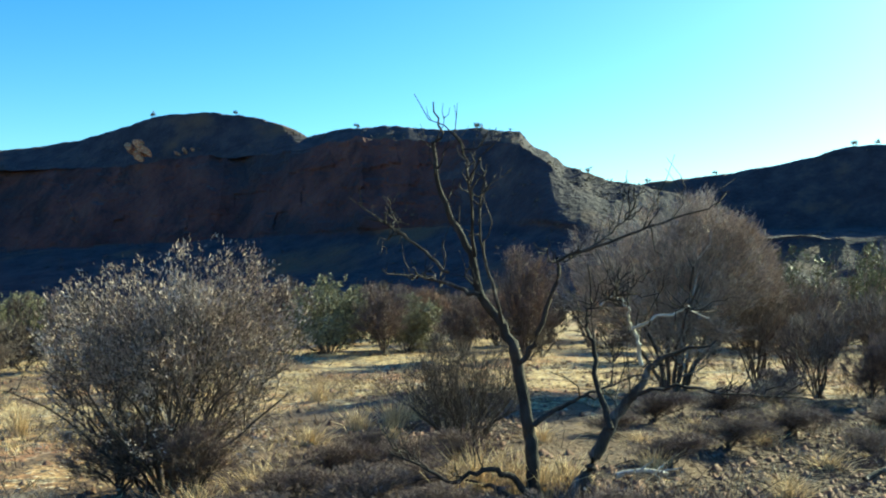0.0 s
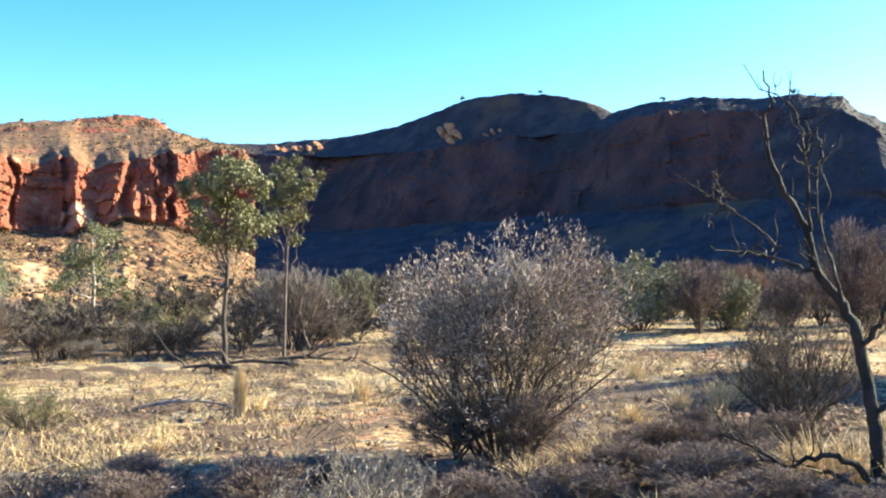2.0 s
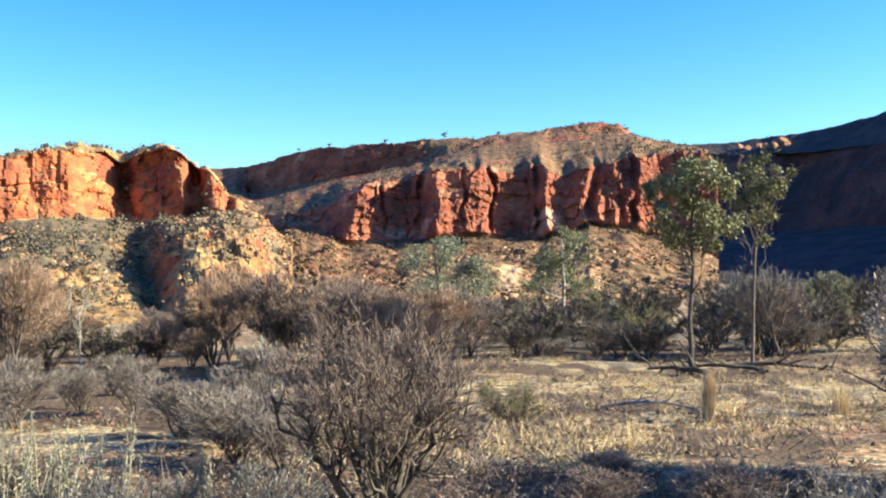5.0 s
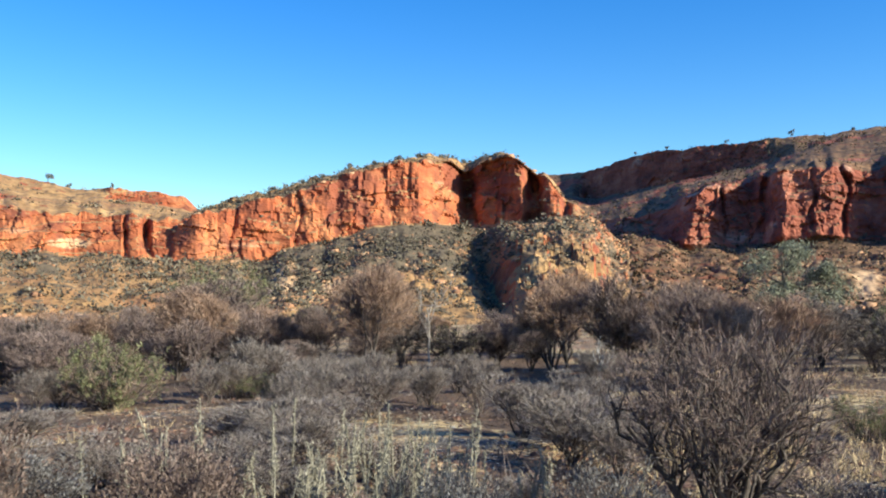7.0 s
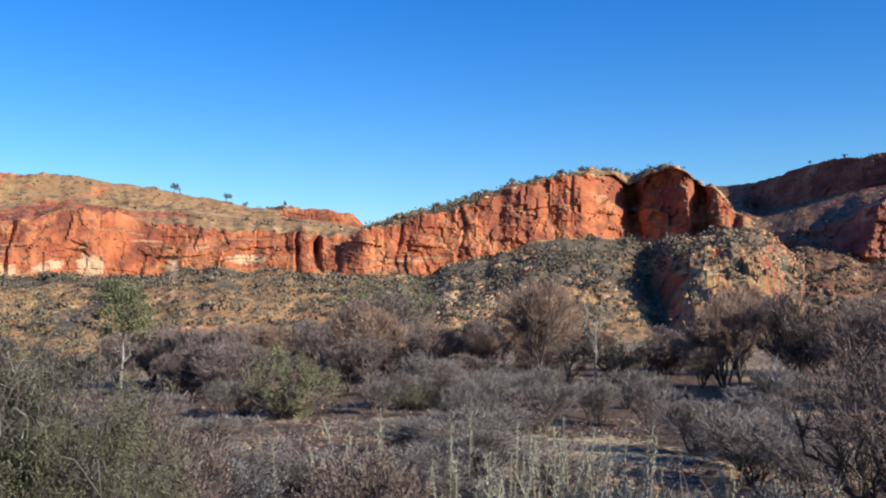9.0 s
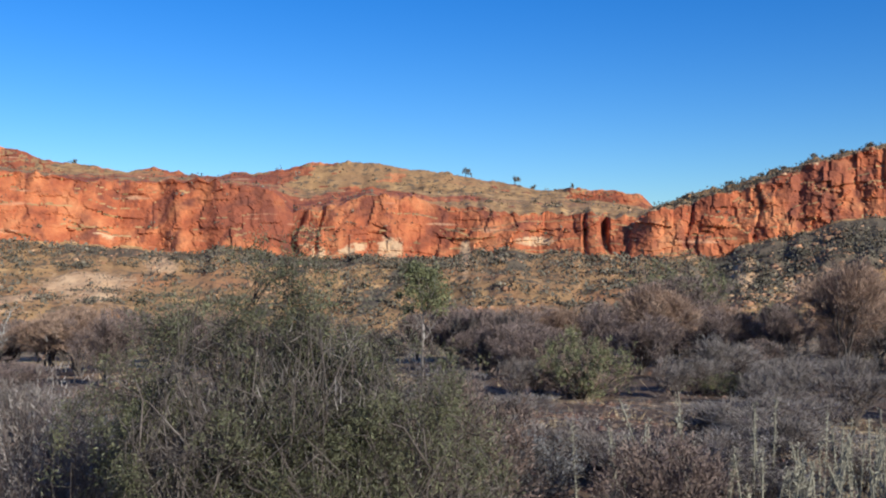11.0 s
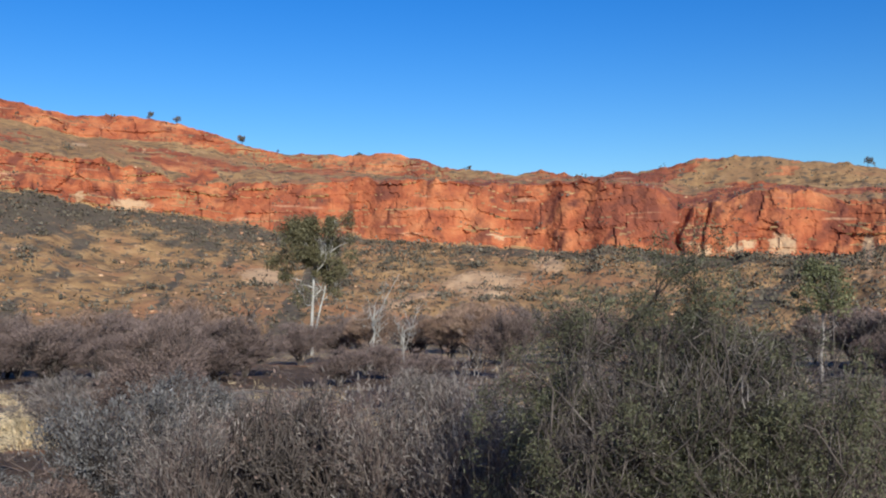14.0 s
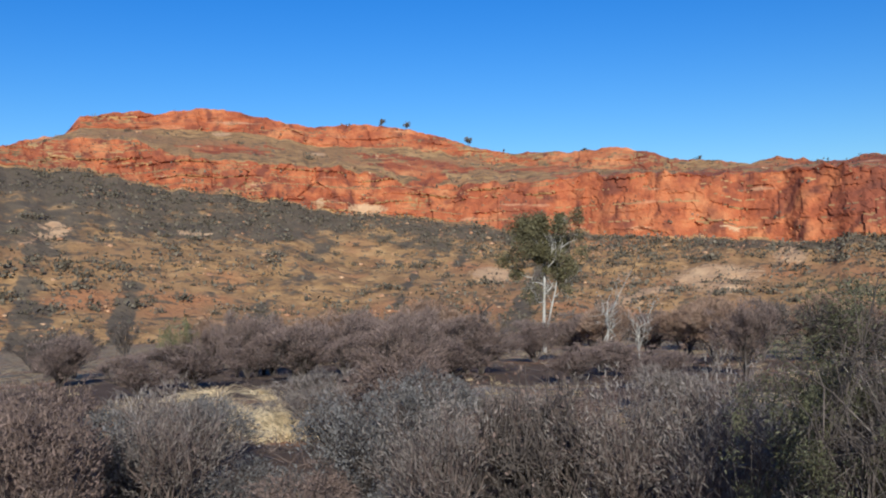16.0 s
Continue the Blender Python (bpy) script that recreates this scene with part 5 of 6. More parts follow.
SIZE = {"brown": (2.76, 2.25), "plum": (1.8, 1.75), "grey": (0.95, 1.2), "far_plum": (1.6, 1.8), "far_grey": (1.1, 1.5)}
KIND["far_plum"] = broom("bush", "dark brown leafless bush in distant scrub", 0.6, 36.0, 1.6, 1.8, 24, BARK_DUSK, TIP_PLUM, trunks=6, twigs=0.35, fuzz=1500, hair=(0.08, 0.012), bare=0.15, group="distant scrub")
KIND["far_grey"] = broom("bush", "low grey leafless bush in distant scrub", -5.4, 33.0, 1.1, 1.5, 25, BARK_DUSK, TIP_GREY, trunks=6, twigs=0.35, fuzz=1300, hair=(0.09, 0.014), bare=0.1, group="distant scrub")
BROWN = [
    (-20.89, 13.64, 2.61, 1.9), (-13.58, 12.44, 1.65, 2.0), (-30.77, 1.94, 1.9, 3.4), (-30.63, 3.46, 1.85, 2.7), (-24.26, 5.19, 2.3, 2.7),
    (-27.12, 7.38, 1.7, 2.5), (-15.66, 12.97, 1.75, 2.4), (-25.32, -23.25, 1.9, 3.8), (-26.9, -10.97, 1.75, 2.8),
    (-19.3, 12.2, 2.25, 2.3), (-17.9, 14.4, 2.1, 2.4), (-18.6, 16.3, 1.95, 2.6), (-16.9, 17.0, 1.9, 2.4),
    (-31.02, 10.14, 1.5, 2.3), (-24.36, 9.67, 2.92, 2.86), (-27.32, 17.72, 2.99, 2.81), (-24.6, -9.2, 1.9, 2.5), (-26.4, -13.1, 1.9, 2.4),
]
PLUM = [
    (-18.33, 13.46, 2.3, 2.6), (-16.18, 13.43, 1.9, 2.2), (-27.07, 4.39, 1.8, 2.4), (-21.28, 6.65, 0.9, 1.5), (-21.99, 12.24, 1.2, 1.6),
    (-19.51, 11.72, 1.1, 1.4), (-1.66, 34.46, 1.95, 3.2), (-16.84, -18.2, 1.15, 1.9), (-19.36, -15.09, 0.9, 1.8), 
    # the last four here are unseen bushes, added to shade the right foreground
    (-20.33, 1.72, 1.2, 2.4), (1.97, 23.52, 2.8, 2.6), (6.28, 14.5, 1.1, 1.2), (9.2, 12.2, 1.9, 2.4), (11.8, 14.6, 2.8, 3.2), (14.2, 12.6, 3.0, 3.4), (12.2, 19.0, 3.0, 3.6),
    (-17.5, -9.6, 0.75, 1.6), (-19.2, -9.3, 0.8, 1.6), (-20.6, -10.6, 0.8, 1.5), (-16.0, -7.2, 0.7, 1.5), (-24.6, -14.6, 1.3, 2.4), (-27.5, -15.0, 1.5, 2.6), (-29.0, -13.0, 1.6, 2.6), (-15.23, -14.96, 1.34, 2.3), (-15.45, -13.2, 1.13, 1.8), (-17.3, -12.43, 0.96, 2.1), (-13.63, -16.46, 0.95, 2.8), (-11.36, -15.21, 0.85, 1.8), (-35.52, 8.6, 2.91, 5.2), (-22.54, 4.33, 1.42, 2.4),
    (-22.63, 1.46, 1.24, 2.1), (-25.22, 13.87, 1.46, 2.0), (-15.22, 12.5, 2.0, 2.5), (-19.29, 5.76, 0.85, 1.3), (-29.68, 0.57, 1.76, 3.4), (-4.6, 27.0, 2.0, 2.4), (-1.5, 25.5, 1.9, 2.6), (0.5, 24.0, 1.7, 2.2),
]
GREY = [
    (-11.34, 22.24, 2.15, 2.6), (-10.42, 20.89, 2.15, 2.8), (-16.9, 18.04, 1.9, 2.2),
    (-12.27, 6.46, 0.85, 1.25), (-14.74, 20.54, 0.9, 1.8), (-12.76, 19.82, 0.75, 1.6), (-15.9, 18.64, 0.85, 1.6), (-9.78, 21.42, 0.85, 1.6),
    (5.9, 15.5, 1.6, 2.0), (7.2, 15.9, 1.9, 2.3), (6.4, 18.0, 2.1, 2.6), (4.6, 13.6, 0.5, 1.2), (5.6, 12.2, 0.45, 1.1), (-13.81, 17.5, 0.55, 1.2), (-17.3, 4.77, 1.05, 1.7), (-14.32, 4.78, 0.7, 1.0), (-13.4, 6.22, 0.7, 1.0), (5.37, 16.87, 2.05, 2.1), (-12.2, 8.46, 0.95, 1.25),
]
seed = 300
for kind, rows in (("brown", BROWN), ("plum", PLUM), ("grey", GREY)):
    for x, y, h, w in rows:
        seed += 1
        copy_at(KIND[kind], SIZE[kind], x, y, h, w, seed)
# thinner growth between them, where the flat is overgrown
fill = random.Random(5)
far_rows = {"far_plum": [], "far_grey": []}
for kind, count, a0, a1, d0, d1, grown_to in (
        ("far_plum", 26, 58, 98, 24, 60, 0.85), ("brown", 10, 60, 140, 28, 60, 0.7), ("grey", 22, 56, 100, 9, 20, 0.7), ("plum", 22, 98, 148, 16, 42, 0.75), ("grey", 12, 100, 148, 8, 15, 0.8),
        ("far_plum", 26, 27, 58, 26, 60, 1.05), ("far_plum", 30, -26, 27, 27, 48, 0.95), ("far_grey", 26, -26, 27, 23, 38, 1.05), ("brown", 4, -24, 10, 28, 40, 0.7),
        ("far_grey", 20, 22, 54, 21, 30, 0.75), ("far_plum", 12, 22, 46, 24, 34, 0.8), ("far_grey", 14, 60, 98, 20, 30, 0.8), ("far_grey", 30, 24, 58, 25, 62, 1.3), ("grey", 15, 54, 98, 7.5, 12.5, 0.62), ("far_plum", 34, 98, 150, 28, 75, 1.0),
        ("far_plum", 26, -24, 28, 30, 50, 1.25), ("far_grey", 18, -24, 28, 30, 55, 1.6), ("brown", 7, 98, 150, 30, 60, 0.72), ("far_plum", 18, 60, 100, 40, 85, 1.1), ("plum", 20, 66, 93, 24, 34, 0.85), ("plum", 14, 122, 141, 23, 31, 0.8), ("brown", 6, 66, 90, 26, 36, 0.62)):
    for i in range(int(count * (0.78 if kind in far_rows else 1))):
        a, d = radians(fill.uniform(a0, a1)), d0 * (d1 / d0) ** fill.random()
        h = SIZE[kind][0] * fill.uniform(0.7, 1.25) * grown_to
        seed += 1
        if kind == "plum" and d < 31 and 1.93 < a < 2.13:     # an open gap before the white gums
            continue
        w = SIZE[kind][1] * fill.uniform(0.8, 1.5)
        if d < 40 and 1.97 < a < 2.14 and h > 0.8:     # low growth only, before the white gums
            continue
        if d < 24 and 2.35 < a < 2.47:     # straw-covered clearing beyond the thicket
            continue
        if kind in far_rows and math.hypot(d * math.sin(a) - 41.3, d * math.cos(a) + 26.7) < 4:     # the shade of the tall white gum lies bare
            continue
        if kind in far_rows:
            far_rows[kind].append((-math.sin(a) * d, math.cos(a) * d, h, w))
        else:
            copy_at(KIND[kind], SIZE[kind], -math.sin(a) * d, math.cos(a) * d, h, w, seed)
for kind, rows in far_rows.items():
    joined("distant_scrub", "thick leafless scrub covering the far flat", [(KIND[kind], SIZE[kind])], rows)

# the two over 0.6 high stand in for the big bush's low twigs
for i, (x, y, h, w) in enumerate([(-1.3, 6.9, 0.36, 1.0), (-0.4, 6.7, 0.34, 1.1), (0.5, 7.0, 0.3, 0.9), (-0.9, 7.7, 0.35, 0.9), (-1.9, 6.4, 0.36, 0.9), (-3.4, 5.9, 0.42, 1.0), (-4.0, 5.3, 0.4, 0.9), (1.4, 7.3, 0.3, 0.8), (-1.0, 8.7, 0.4, 1.0), (-0.3, 9.0, 0.38, 0.9), (-0.2, 8.0, 0.36, 0.9), (0.2, 9.4, 0.4, 0.9), (-0.7, 9.5, 0.35, 0.8), (-3.4, 6.9, 0.3, 0.9), (-4.5, 6.3, 0.3, 0.8), (-2.0, 7.9, 0.7, 1.2), (-2.6, 8.0, 0.65, 1.2), (-1.3, 7.6, 0.4, 1.0), (0.1, 7.0, 0.36, 1.0), (-0.6, 7.3, 0.4, 1.1)]):
    copy_at(KIND["plum"], SIZE["plum"], x, y, h, w, 450 + i, "low dark shrub in dry grass")

for i, (x, y, h, w) in enumerate([(-6.2, 1.0, 0.36, 0.9), (-6.8, 2.0, 0.4, 1.0), (-6.0, 3.3, 0.4, 0.9), (-5.2, 2.9, 0.34, 0.8), (-7.4, 1.2, 0.42, 1.0), (-7.6, 3.0, 0.45, 1.1), (-4.7, 1.9, 0.3, 0.7), (-5.5, 1.6, 0.3, 0.8), (-6.5, 2.8, 0.36, 0.9), (-7.0, 0.2, 0.4, 1.0), (-5.6, 2.3, 0.28, 0.8), (-8.2, 2.2, 0.45, 1.2)]):
    copy_at(KIND["grey"], SIZE["grey"], x, y, h, w, 490 + i, "low grey shrub among pale stalks")
# dark brush, added partly to deepen ground that lies in bush shade
for i, (x, y, h, w) in enumerate([(2.2, 9.6, 0.34, 1.0), (3.0, 10.4, 0.4, 1.1), (3.9, 11.2, 0.4, 1.2), (4.4, 10.0, 0.32, 1.0), (2.6, 12.2, 0.42, 1.2), (5.2, 11.4, 0.4, 1.1), (3.6, 12.9, 0.45, 1.2), (4.9, 14.2, 0.6, 1.3), (1.9, 11.2, 0.3, 0.9)]):
    copy_at(KIND["plum"], SIZE["plum"], x, y, h, w, 470 + i, "low dark tangle of dead brush on stony ground")

# -- grey thicket close to the path
NEAR = [
    (-4.52, -4.35, 1.08, 1.6), (-3.33, -4.78, 1.12, 1.35), (-5.08, -2.51, 1.06, 1.25), (-3.96, -6.78, 1.15, 1.1), (-6.42, -5.11, 0.8, 1.2),
    (-5.39, -3.43, 1.08, 1.3), (-6.11, 0.21, 0.94, 1.2), (-5.2, 0.9, 0.9, 1.0), (-4.15, 2.72, 1.05, 0.8), (-5.36, -0.17, 1.02, 1.1), (-6.65, -0.6, 1.08, 1.2),
    (-3.3, -4.17, 0.75, 0.9), (-5.36, -4.09, 0.7, 1.0), (-5.78, -3.9, 0.85, 1.2), (-4.6, 2.2, 0.7, 0.9), (-4.7, 1.6, 0.72, 0.9), (-4.2, -3.6, 0.85, 0.9), (-7.6, -6.4, 1.0, 1.5),
    (-6.9, -2.4, 0.95, 1.4), (-3.1, -5.6, 0.9, 1.1), (-3.75, -5.6, 0.95, 1.1), (-4.4, -6.0, 0.8, 1.1), (-5.2, -6.5, 0.72, 1.2), (-3.2, -6.3, 0.95, 1.2), (-5.9, -7.2, 0.6, 1.1), (-3.9, -4.1, 0.7, 0.9), (-4.1, -4.8, 0.75, 1.0),
]
near_grey = broom("bush", "dense grey leafless bush in a thicket", -4.6, -4.2, 1.08, 1.35, 41, BARK_DUSK, TIP_ASH, trunks=14, twigs=2.2, fuzz=9000, hair=(0.018, 0.0095), bare=0.15, group="grey thicket", girth=0.009)
near_brown = broom("bush", "upright brown-grey leafless bush in a thicket", -4.55, -2.55, 1.36, 0.95, 45, BARK_PLUM, TIP_GREY, trunks=9, twigs=1.0, fuzz=3000, hair=(0.02, 0.004), bare=0.3, single=True, girth=0.009, group="grey thicket")
near_red = broom("bush", "dense brown-grey leafless bush with rusty dead leaves", -2.87, -5.05, 1.12, 1.05, 42, BARK_PLUM, RUST, trunks=11, twigs=1.6, fuzz=8000, hair=(0.022, 0.008), bare=0.15, group="grey thicket", girth=0.010)
for i, (x, y, h, w) in enumerate([(-4.3, -1.95, 1.3, 0.9), (-4.95, -2.2, 1.42, 1.0), (-4.0, -3.25, 1.22, 0.85), (-3.7, -5.0, 1.2, 0.9), (-5.5, -1.5, 1.4, 1.1)]):
    copy_at(near_brown, (1.36, 0.95), x, y, h, w, 560 + i)
for i, (x, y, h, w) in enumerate(NEAR[2:]):
    grown = (1.0, 0.84, 1.12, 0.92, 0.78)[i % 5]
    copy_at((near_grey, near_red)[i % 2], ((1.08, 1.35), (1.12, 1.05))[i % 2], x, y, h * grown, w * (0.9 if grown > 1 else 1.0), 500 + i)
bare_bush("bush", "thin upright bush with curled rusty leaves", -4.33, -2.9, 1.26, 0.75, 43, bark=BARK_DUSK, fine=0.7, withered=420, dry=RUST, leaf_size=(0.024, 0.011), low=0.5, thick=1.6)
bare_bush("bush", "low grey leafless shrub in straw", -2.59, 5.57, 0.62, 1.6, 44, fine=1.0, withered=900, leaf_size=(0.022, 0.009), low=0.05, thick=2.0)

# -- green and olive shrubs
bare_bush("shrub", "olive-green shrub with fine leaves and tangled grey twigs", -3.72, -0.96, 1.86, 1.55, 51, bark=BARK_DUSK, fine=1.6, leaf=LEAF_SHRUB, foliage=190000, leaf_size=(0.0155, 0.0036), low=0.1, clumpy=0.10,
          category="shrub", thick=0.8, skirt=0.3)
bare_bush("shrub", "lower olive shrub with grey dead twigs among its leaves", -3.66, -0.52, 1.72, 1.2, 54, bark=BARK_DUSK, fine=1.0, leaf=LEAF_SHRUB, foliage=95000, leaf_size=(0.0155, 0.0036), low=0.05, clumpy=0.1,
          category="shrub", thick=0.8, skirt=0.25)
broom("shrub", "tangle of grey dead twigs within an olive shrub", -3.72, -0.8, 1.66, 1.6, 55, BARK_PLUM, TIP_GREY, trunks=12, twigs=1.6, fuzz=5000, hair=(0.03, 0.0014), bare=0.3, single=True, category="shrub", girth=0.0045, root_spread=0.12, reach=0.8)
LEAFY = {
    "olive": bare_bush("shrub", "yellow-green leafy shrub on the flat", -16.0, 2.01, 1.3, 2.4, 52, bark=BARK_BROWN, fine=0.9, skirt=0.2, leaf=LEAF_OLIVE, foliage=10000, leaf_size=(0.055, 0.012), low=0.02, clumpy=0.12,
                       single=False, group="green shrubs on the flat", category="shrub", thick=1.5),
    "sage": bare_bush("shrub", "rounded grey-green shrub at the foot of the hill", -3.54, 30.19, 1.9, 3.2, 53, bark=BARK_DUSK, fine=0.6, skirt=0.15, leaf=LEAF_SAGE, foliage=15000, leaf_size=(0.075, 0.026), low=0.0,
                      single=False, group="green shrubs on the flat", category="shrub", thick=1.2),
}
for i, (kind, x, y, h, w) in enumerate([
        ("olive", 10.85, 27.97, 3.2, 4.0), ("olive", 13.75, 30.88, 3.5, 3.4), ("olive", -72.2, 17.1, 5.9, 7.2), ("olive", -47.4, 15.7, 2.2, 2.4), ("olive", -15.46, 23.19, 1.4, 2.6),
        ("olive", -17.69, 40.61, 1.7, 2.9), ("olive", -25.47, 12.72, 1.1, 1.4), ("olive", -7.88, 8.93, 0.55, 0.8), ("olive", -26.39, -32.18, 1.9, 2.0), ("olive", -16.64, 4.38, 0.45, 1.3),
        ("sage", -16.41, 37.62, 2.2, 2.7), ("sage", -16.64, 39.76, 2.2, 3.1), ("olive", -19.0, 23.08, 1.6, 1.7), ("olive", -29.68, 12.25, 0.9, 1.5), ("olive", -18.78, 27.85, 1.8, 2.9), ("olive", -11.86, 26.85, 1.8, 2.0), ("olive", -20.44, 24.64, 1.6, 2.0), ("sage", -19.45, 46.1, 2.4, 2.2), ("sage", -3.0, 26.0, 2.15, 3.6), ("sage", -1.0, 27.5, 1.7, 2.6), ("sage", 6.5, 33.0, 1.9, 3.0), ("sage", -8.5, 34.0, 1.7, 2.8),
        ("olive", 3.0, 38.0, 2.0, 3.2)]):
    copy_at(LEAFY[kind], {"olive": (1.2, 2.0), "sage": (1.9, 3.2)}[kind], x, y, h, w, 600 + i)

# -- trees
gum_tree("gum_tree", "slender dark-trunked tree with an open grey-green crown", -9.35, 15.69, 4.05, 2.0, 1.95, 61, BARK_DARK, LEAF_GUM, 14000, lean=(0.05, 0.0), girth=0.052, fork=0.42)
gum_tree("gum_tree", "slender leaning tree with a one-sided crown", -9.68, 18.69, 4.3, 1.3, 2.5, 62, BARK_PLUM, LEAF_GUM, 8500, lean=(0.15, 0.1), girth=0.038, fork=0.45, reach=0.65)
gum_tree("gum_tree", "small olive tree with pale forked trunk", -20.47, 26.5, 3.9, 2.9, 1.35, 63, BARK_GREY, LEAF_GUM, 8000, girth=0.09, fork=0.25, leaf_size=(0.10, 0.026), tips=0.6)
gum_tree("gum_tree", "crooked tree with a wide blue-grey crown", -21.61, 21.96, 3.5, 3.5, 1.35, 64, BARK_DARK, LEAF_BLUE, 13000, lean=(-0.5, 0.1), girth=0.08, fork=0.3, leaf_size=(0.10, 0.022), tips=0.7)
gum_tree("ghost_gum", "white-trunked gum with a ragged dark crown", -32.58, -18.77, 5.5, 3.1, 2.3, 65, BARK_WHITE, LEAF_DEEP, 17000, girth=0.075, fork=0.4, reach=0.8, leaf_size=(0.11, 0.034), clumps=34, flat=1.0, tips=0.35)
# the taller gum's second stem, added as a separate tree
gum_tree("ghost_gum", "second leaning stem of a white gum, built with its own crown", -32.75, -18.95, 4.9, 2.3, 2.5, 67, BARK_WHITE, LEAF_DEEP, 4800, lean=(-0.35, 0.75), girth=0.05, fork=0.45, reach=0.7, leaf_size=(0.11, 0.034), clumps=18, flat=1.0, tips=0.3)
gum_tree("gum_tree", "small tree with pale trunk and olive crown", -20.72, -0.62, 2.55, 1.45, 1.15, 66, BARK_GREY, LEAF_OLIVE, 5500, girth=0.032, fork=0.35, leaf_size=(0.07, 0.024), tips=0.0, reach=0.6, flat=1.0)
bare_tree("dead_tree", "small pale dead tree among brown bushes", -22.06, 10.36, 1.9, 1.05, 71, BARK_GREY, 0.035, fork=0.3, limbs=8)
bare_tree("dead_tree", "thin white dead stem before a dark bush", -12.1, 8.35, 0.92, 0.3, 72, BARK_BLEACHED, 0.022, limbs=3)
bare_tree("ghost_gum", "leafless forked white gum", -22.96, -11.5, 1.85, 1.1, 73, BARK_WHITE, 0.036, fork=0.3, limbs=8)
bare_tree("ghost_gum", "small leafless white gum", -23.3, -10.8, 1.4, 0.8, 74, BARK_WHITE, 0.026, fork=0.25, limbs=7)
bare_tree("dead_tree", "dark leafless tree at the foot of the slope", -60.56, -39.72, 2.5, 3.1, 75, BARK_DARK, 0.15, fork=0.2, limbs=9)
bare_tree("dead_tree", "small grey dead tree in scrub", -17.69, 3.67, 0.9, 0.6, 76, BARK_PLUM, 0.025)

# -- tussocks and tall pale grass
for i, (x, y, h, w) in enumerate([
        (-5.55, 12.89, 0.4, 0.42), (-0.35, 12.6, 0.45, 0.4), (2.58, 10.49, 0.28, 0.42), (3.37, 11.41, 0.25, 0.4), (2.9, 8.31, 0.25, 0.46), (4.76, 11.02, 0.26, 0.46),
        (-5.2, 12.13, 0.42, 0.5), (-5.12, 6.64, 0.24, 0.5), (-1.56, 8.15, 0.3, 0.6), (-1.89, 15.07, 0.4, 0.5), (-9.75, 6.22, 0.3, 0.45), (-7.33, -8.61, 0.3, 0.85), (0.82, 8.16, 0.4, 0.6),
        (0.3, 8.4, 0.42, 0.6), (0.55, 8.3, 0.4, 0.6), (1.05, 8.35, 0.36, 0.6), (0.05, 8.15, 0.34, 0.5), (-0.6, 12.0, 0.4, 0.5), (-3.2, 12.3, 0.42, 0.45), (-8.0, -9.1, 0.28, 0.8), (-8.6, -9.9, 0.35, 0.7), (-9.0, -9.3, 0.35, 0.7), (-8.4, -8.7, 0.3, 0.6), (-1.0, 7.9, 0.3, 0.5), (-1.9, 7.6, 0.28, 0.5), (-3.9, 7.4, 0.25, 0.45), (-6.6, 11.2, 0.3, 0.4)]):
    tussock(x, y, h, w, 801 + i)
tussock(-6.07, 10.42, 0.66, 0.15, 800, "tall upright clump of golden dry grass", 420)

clearing = random.Random(31)
for i in range(16):
    a, d = radians(clearing.uniform(135.5, 141.5)), clearing.uniform(10.5, 19)
    tussock(-math.sin(a) * d, math.cos(a) * d, clearing.uniform(0.12, 0.26), clearing.uniform(0.45, 0.8), 880 + i)
tuft_rng = random.Random(12)
for i in range(34):
    a, d = radians(tuft_rng.uniform(-22, 52)), tuft_rng.uniform(6.2, 17)
    tussock(-math.sin(a) * d, math.cos(a) * d, tuft_rng.uniform(0.16, 0.34), tuft_rng.uniform(0.3, 0.6), 840 + i)


def stalk_grass(x, y, count, spread, height, seed):
    """A stand of tall pale stalks with fluffy seed heads."""
    rng = np.random.default_rng(seed)
    root = thing("stalk_grass", "stand of tall pale seed stalks in dry scrub", "grass", x, y, 0, "pale stalk grass")
    for i in range(count):
        h = height * rng.uniform(0.6, 1.1)
        dx, dy = rng.normal(size=2) * spread
        p = np.stack([np.linspace(0, 1, 6) * rng.normal() * 0.16 * h + dx, np.linspace(0, 1, 6) * rng.normal() * 0.16 * h + dy, np.linspace(-0.03, h, 6)], -1)
        stem_v = tubes(p[None], 0.007, 0.004, 4)
        at = along(rng, p[None], 190, 0.3) + rng.normal(size=(190, 3)) * np.array([0.009, 0.009, 0.02])
        part("stalk", mesh_np("stalk", *join(stem_v, leaves(rng, at, 0.024, 0.0065, -1.2)), [STALK]), root)
    return root


for i, (x, y, n) in enumerate([(-5.9, 1.7, 10), (-5.8, 2.15, 12), (-5.9, 2.5, 10), (-5.3, 2.2, 9), (-5.6, 1.1, 8), (-6.9, 1.8, 8), (-5.1, 1.5, 7), (-4.9, 2.6, 6), (-6.3, 2.6, 9), (-6.6, 1.2, 8), (-5.6, 3.0, 9), (-6.4, 3.3, 7), (-7.2, 2.5, 8)]):
    stalk_grass(x, y, n, 0.26, 0.74, 900 + i)


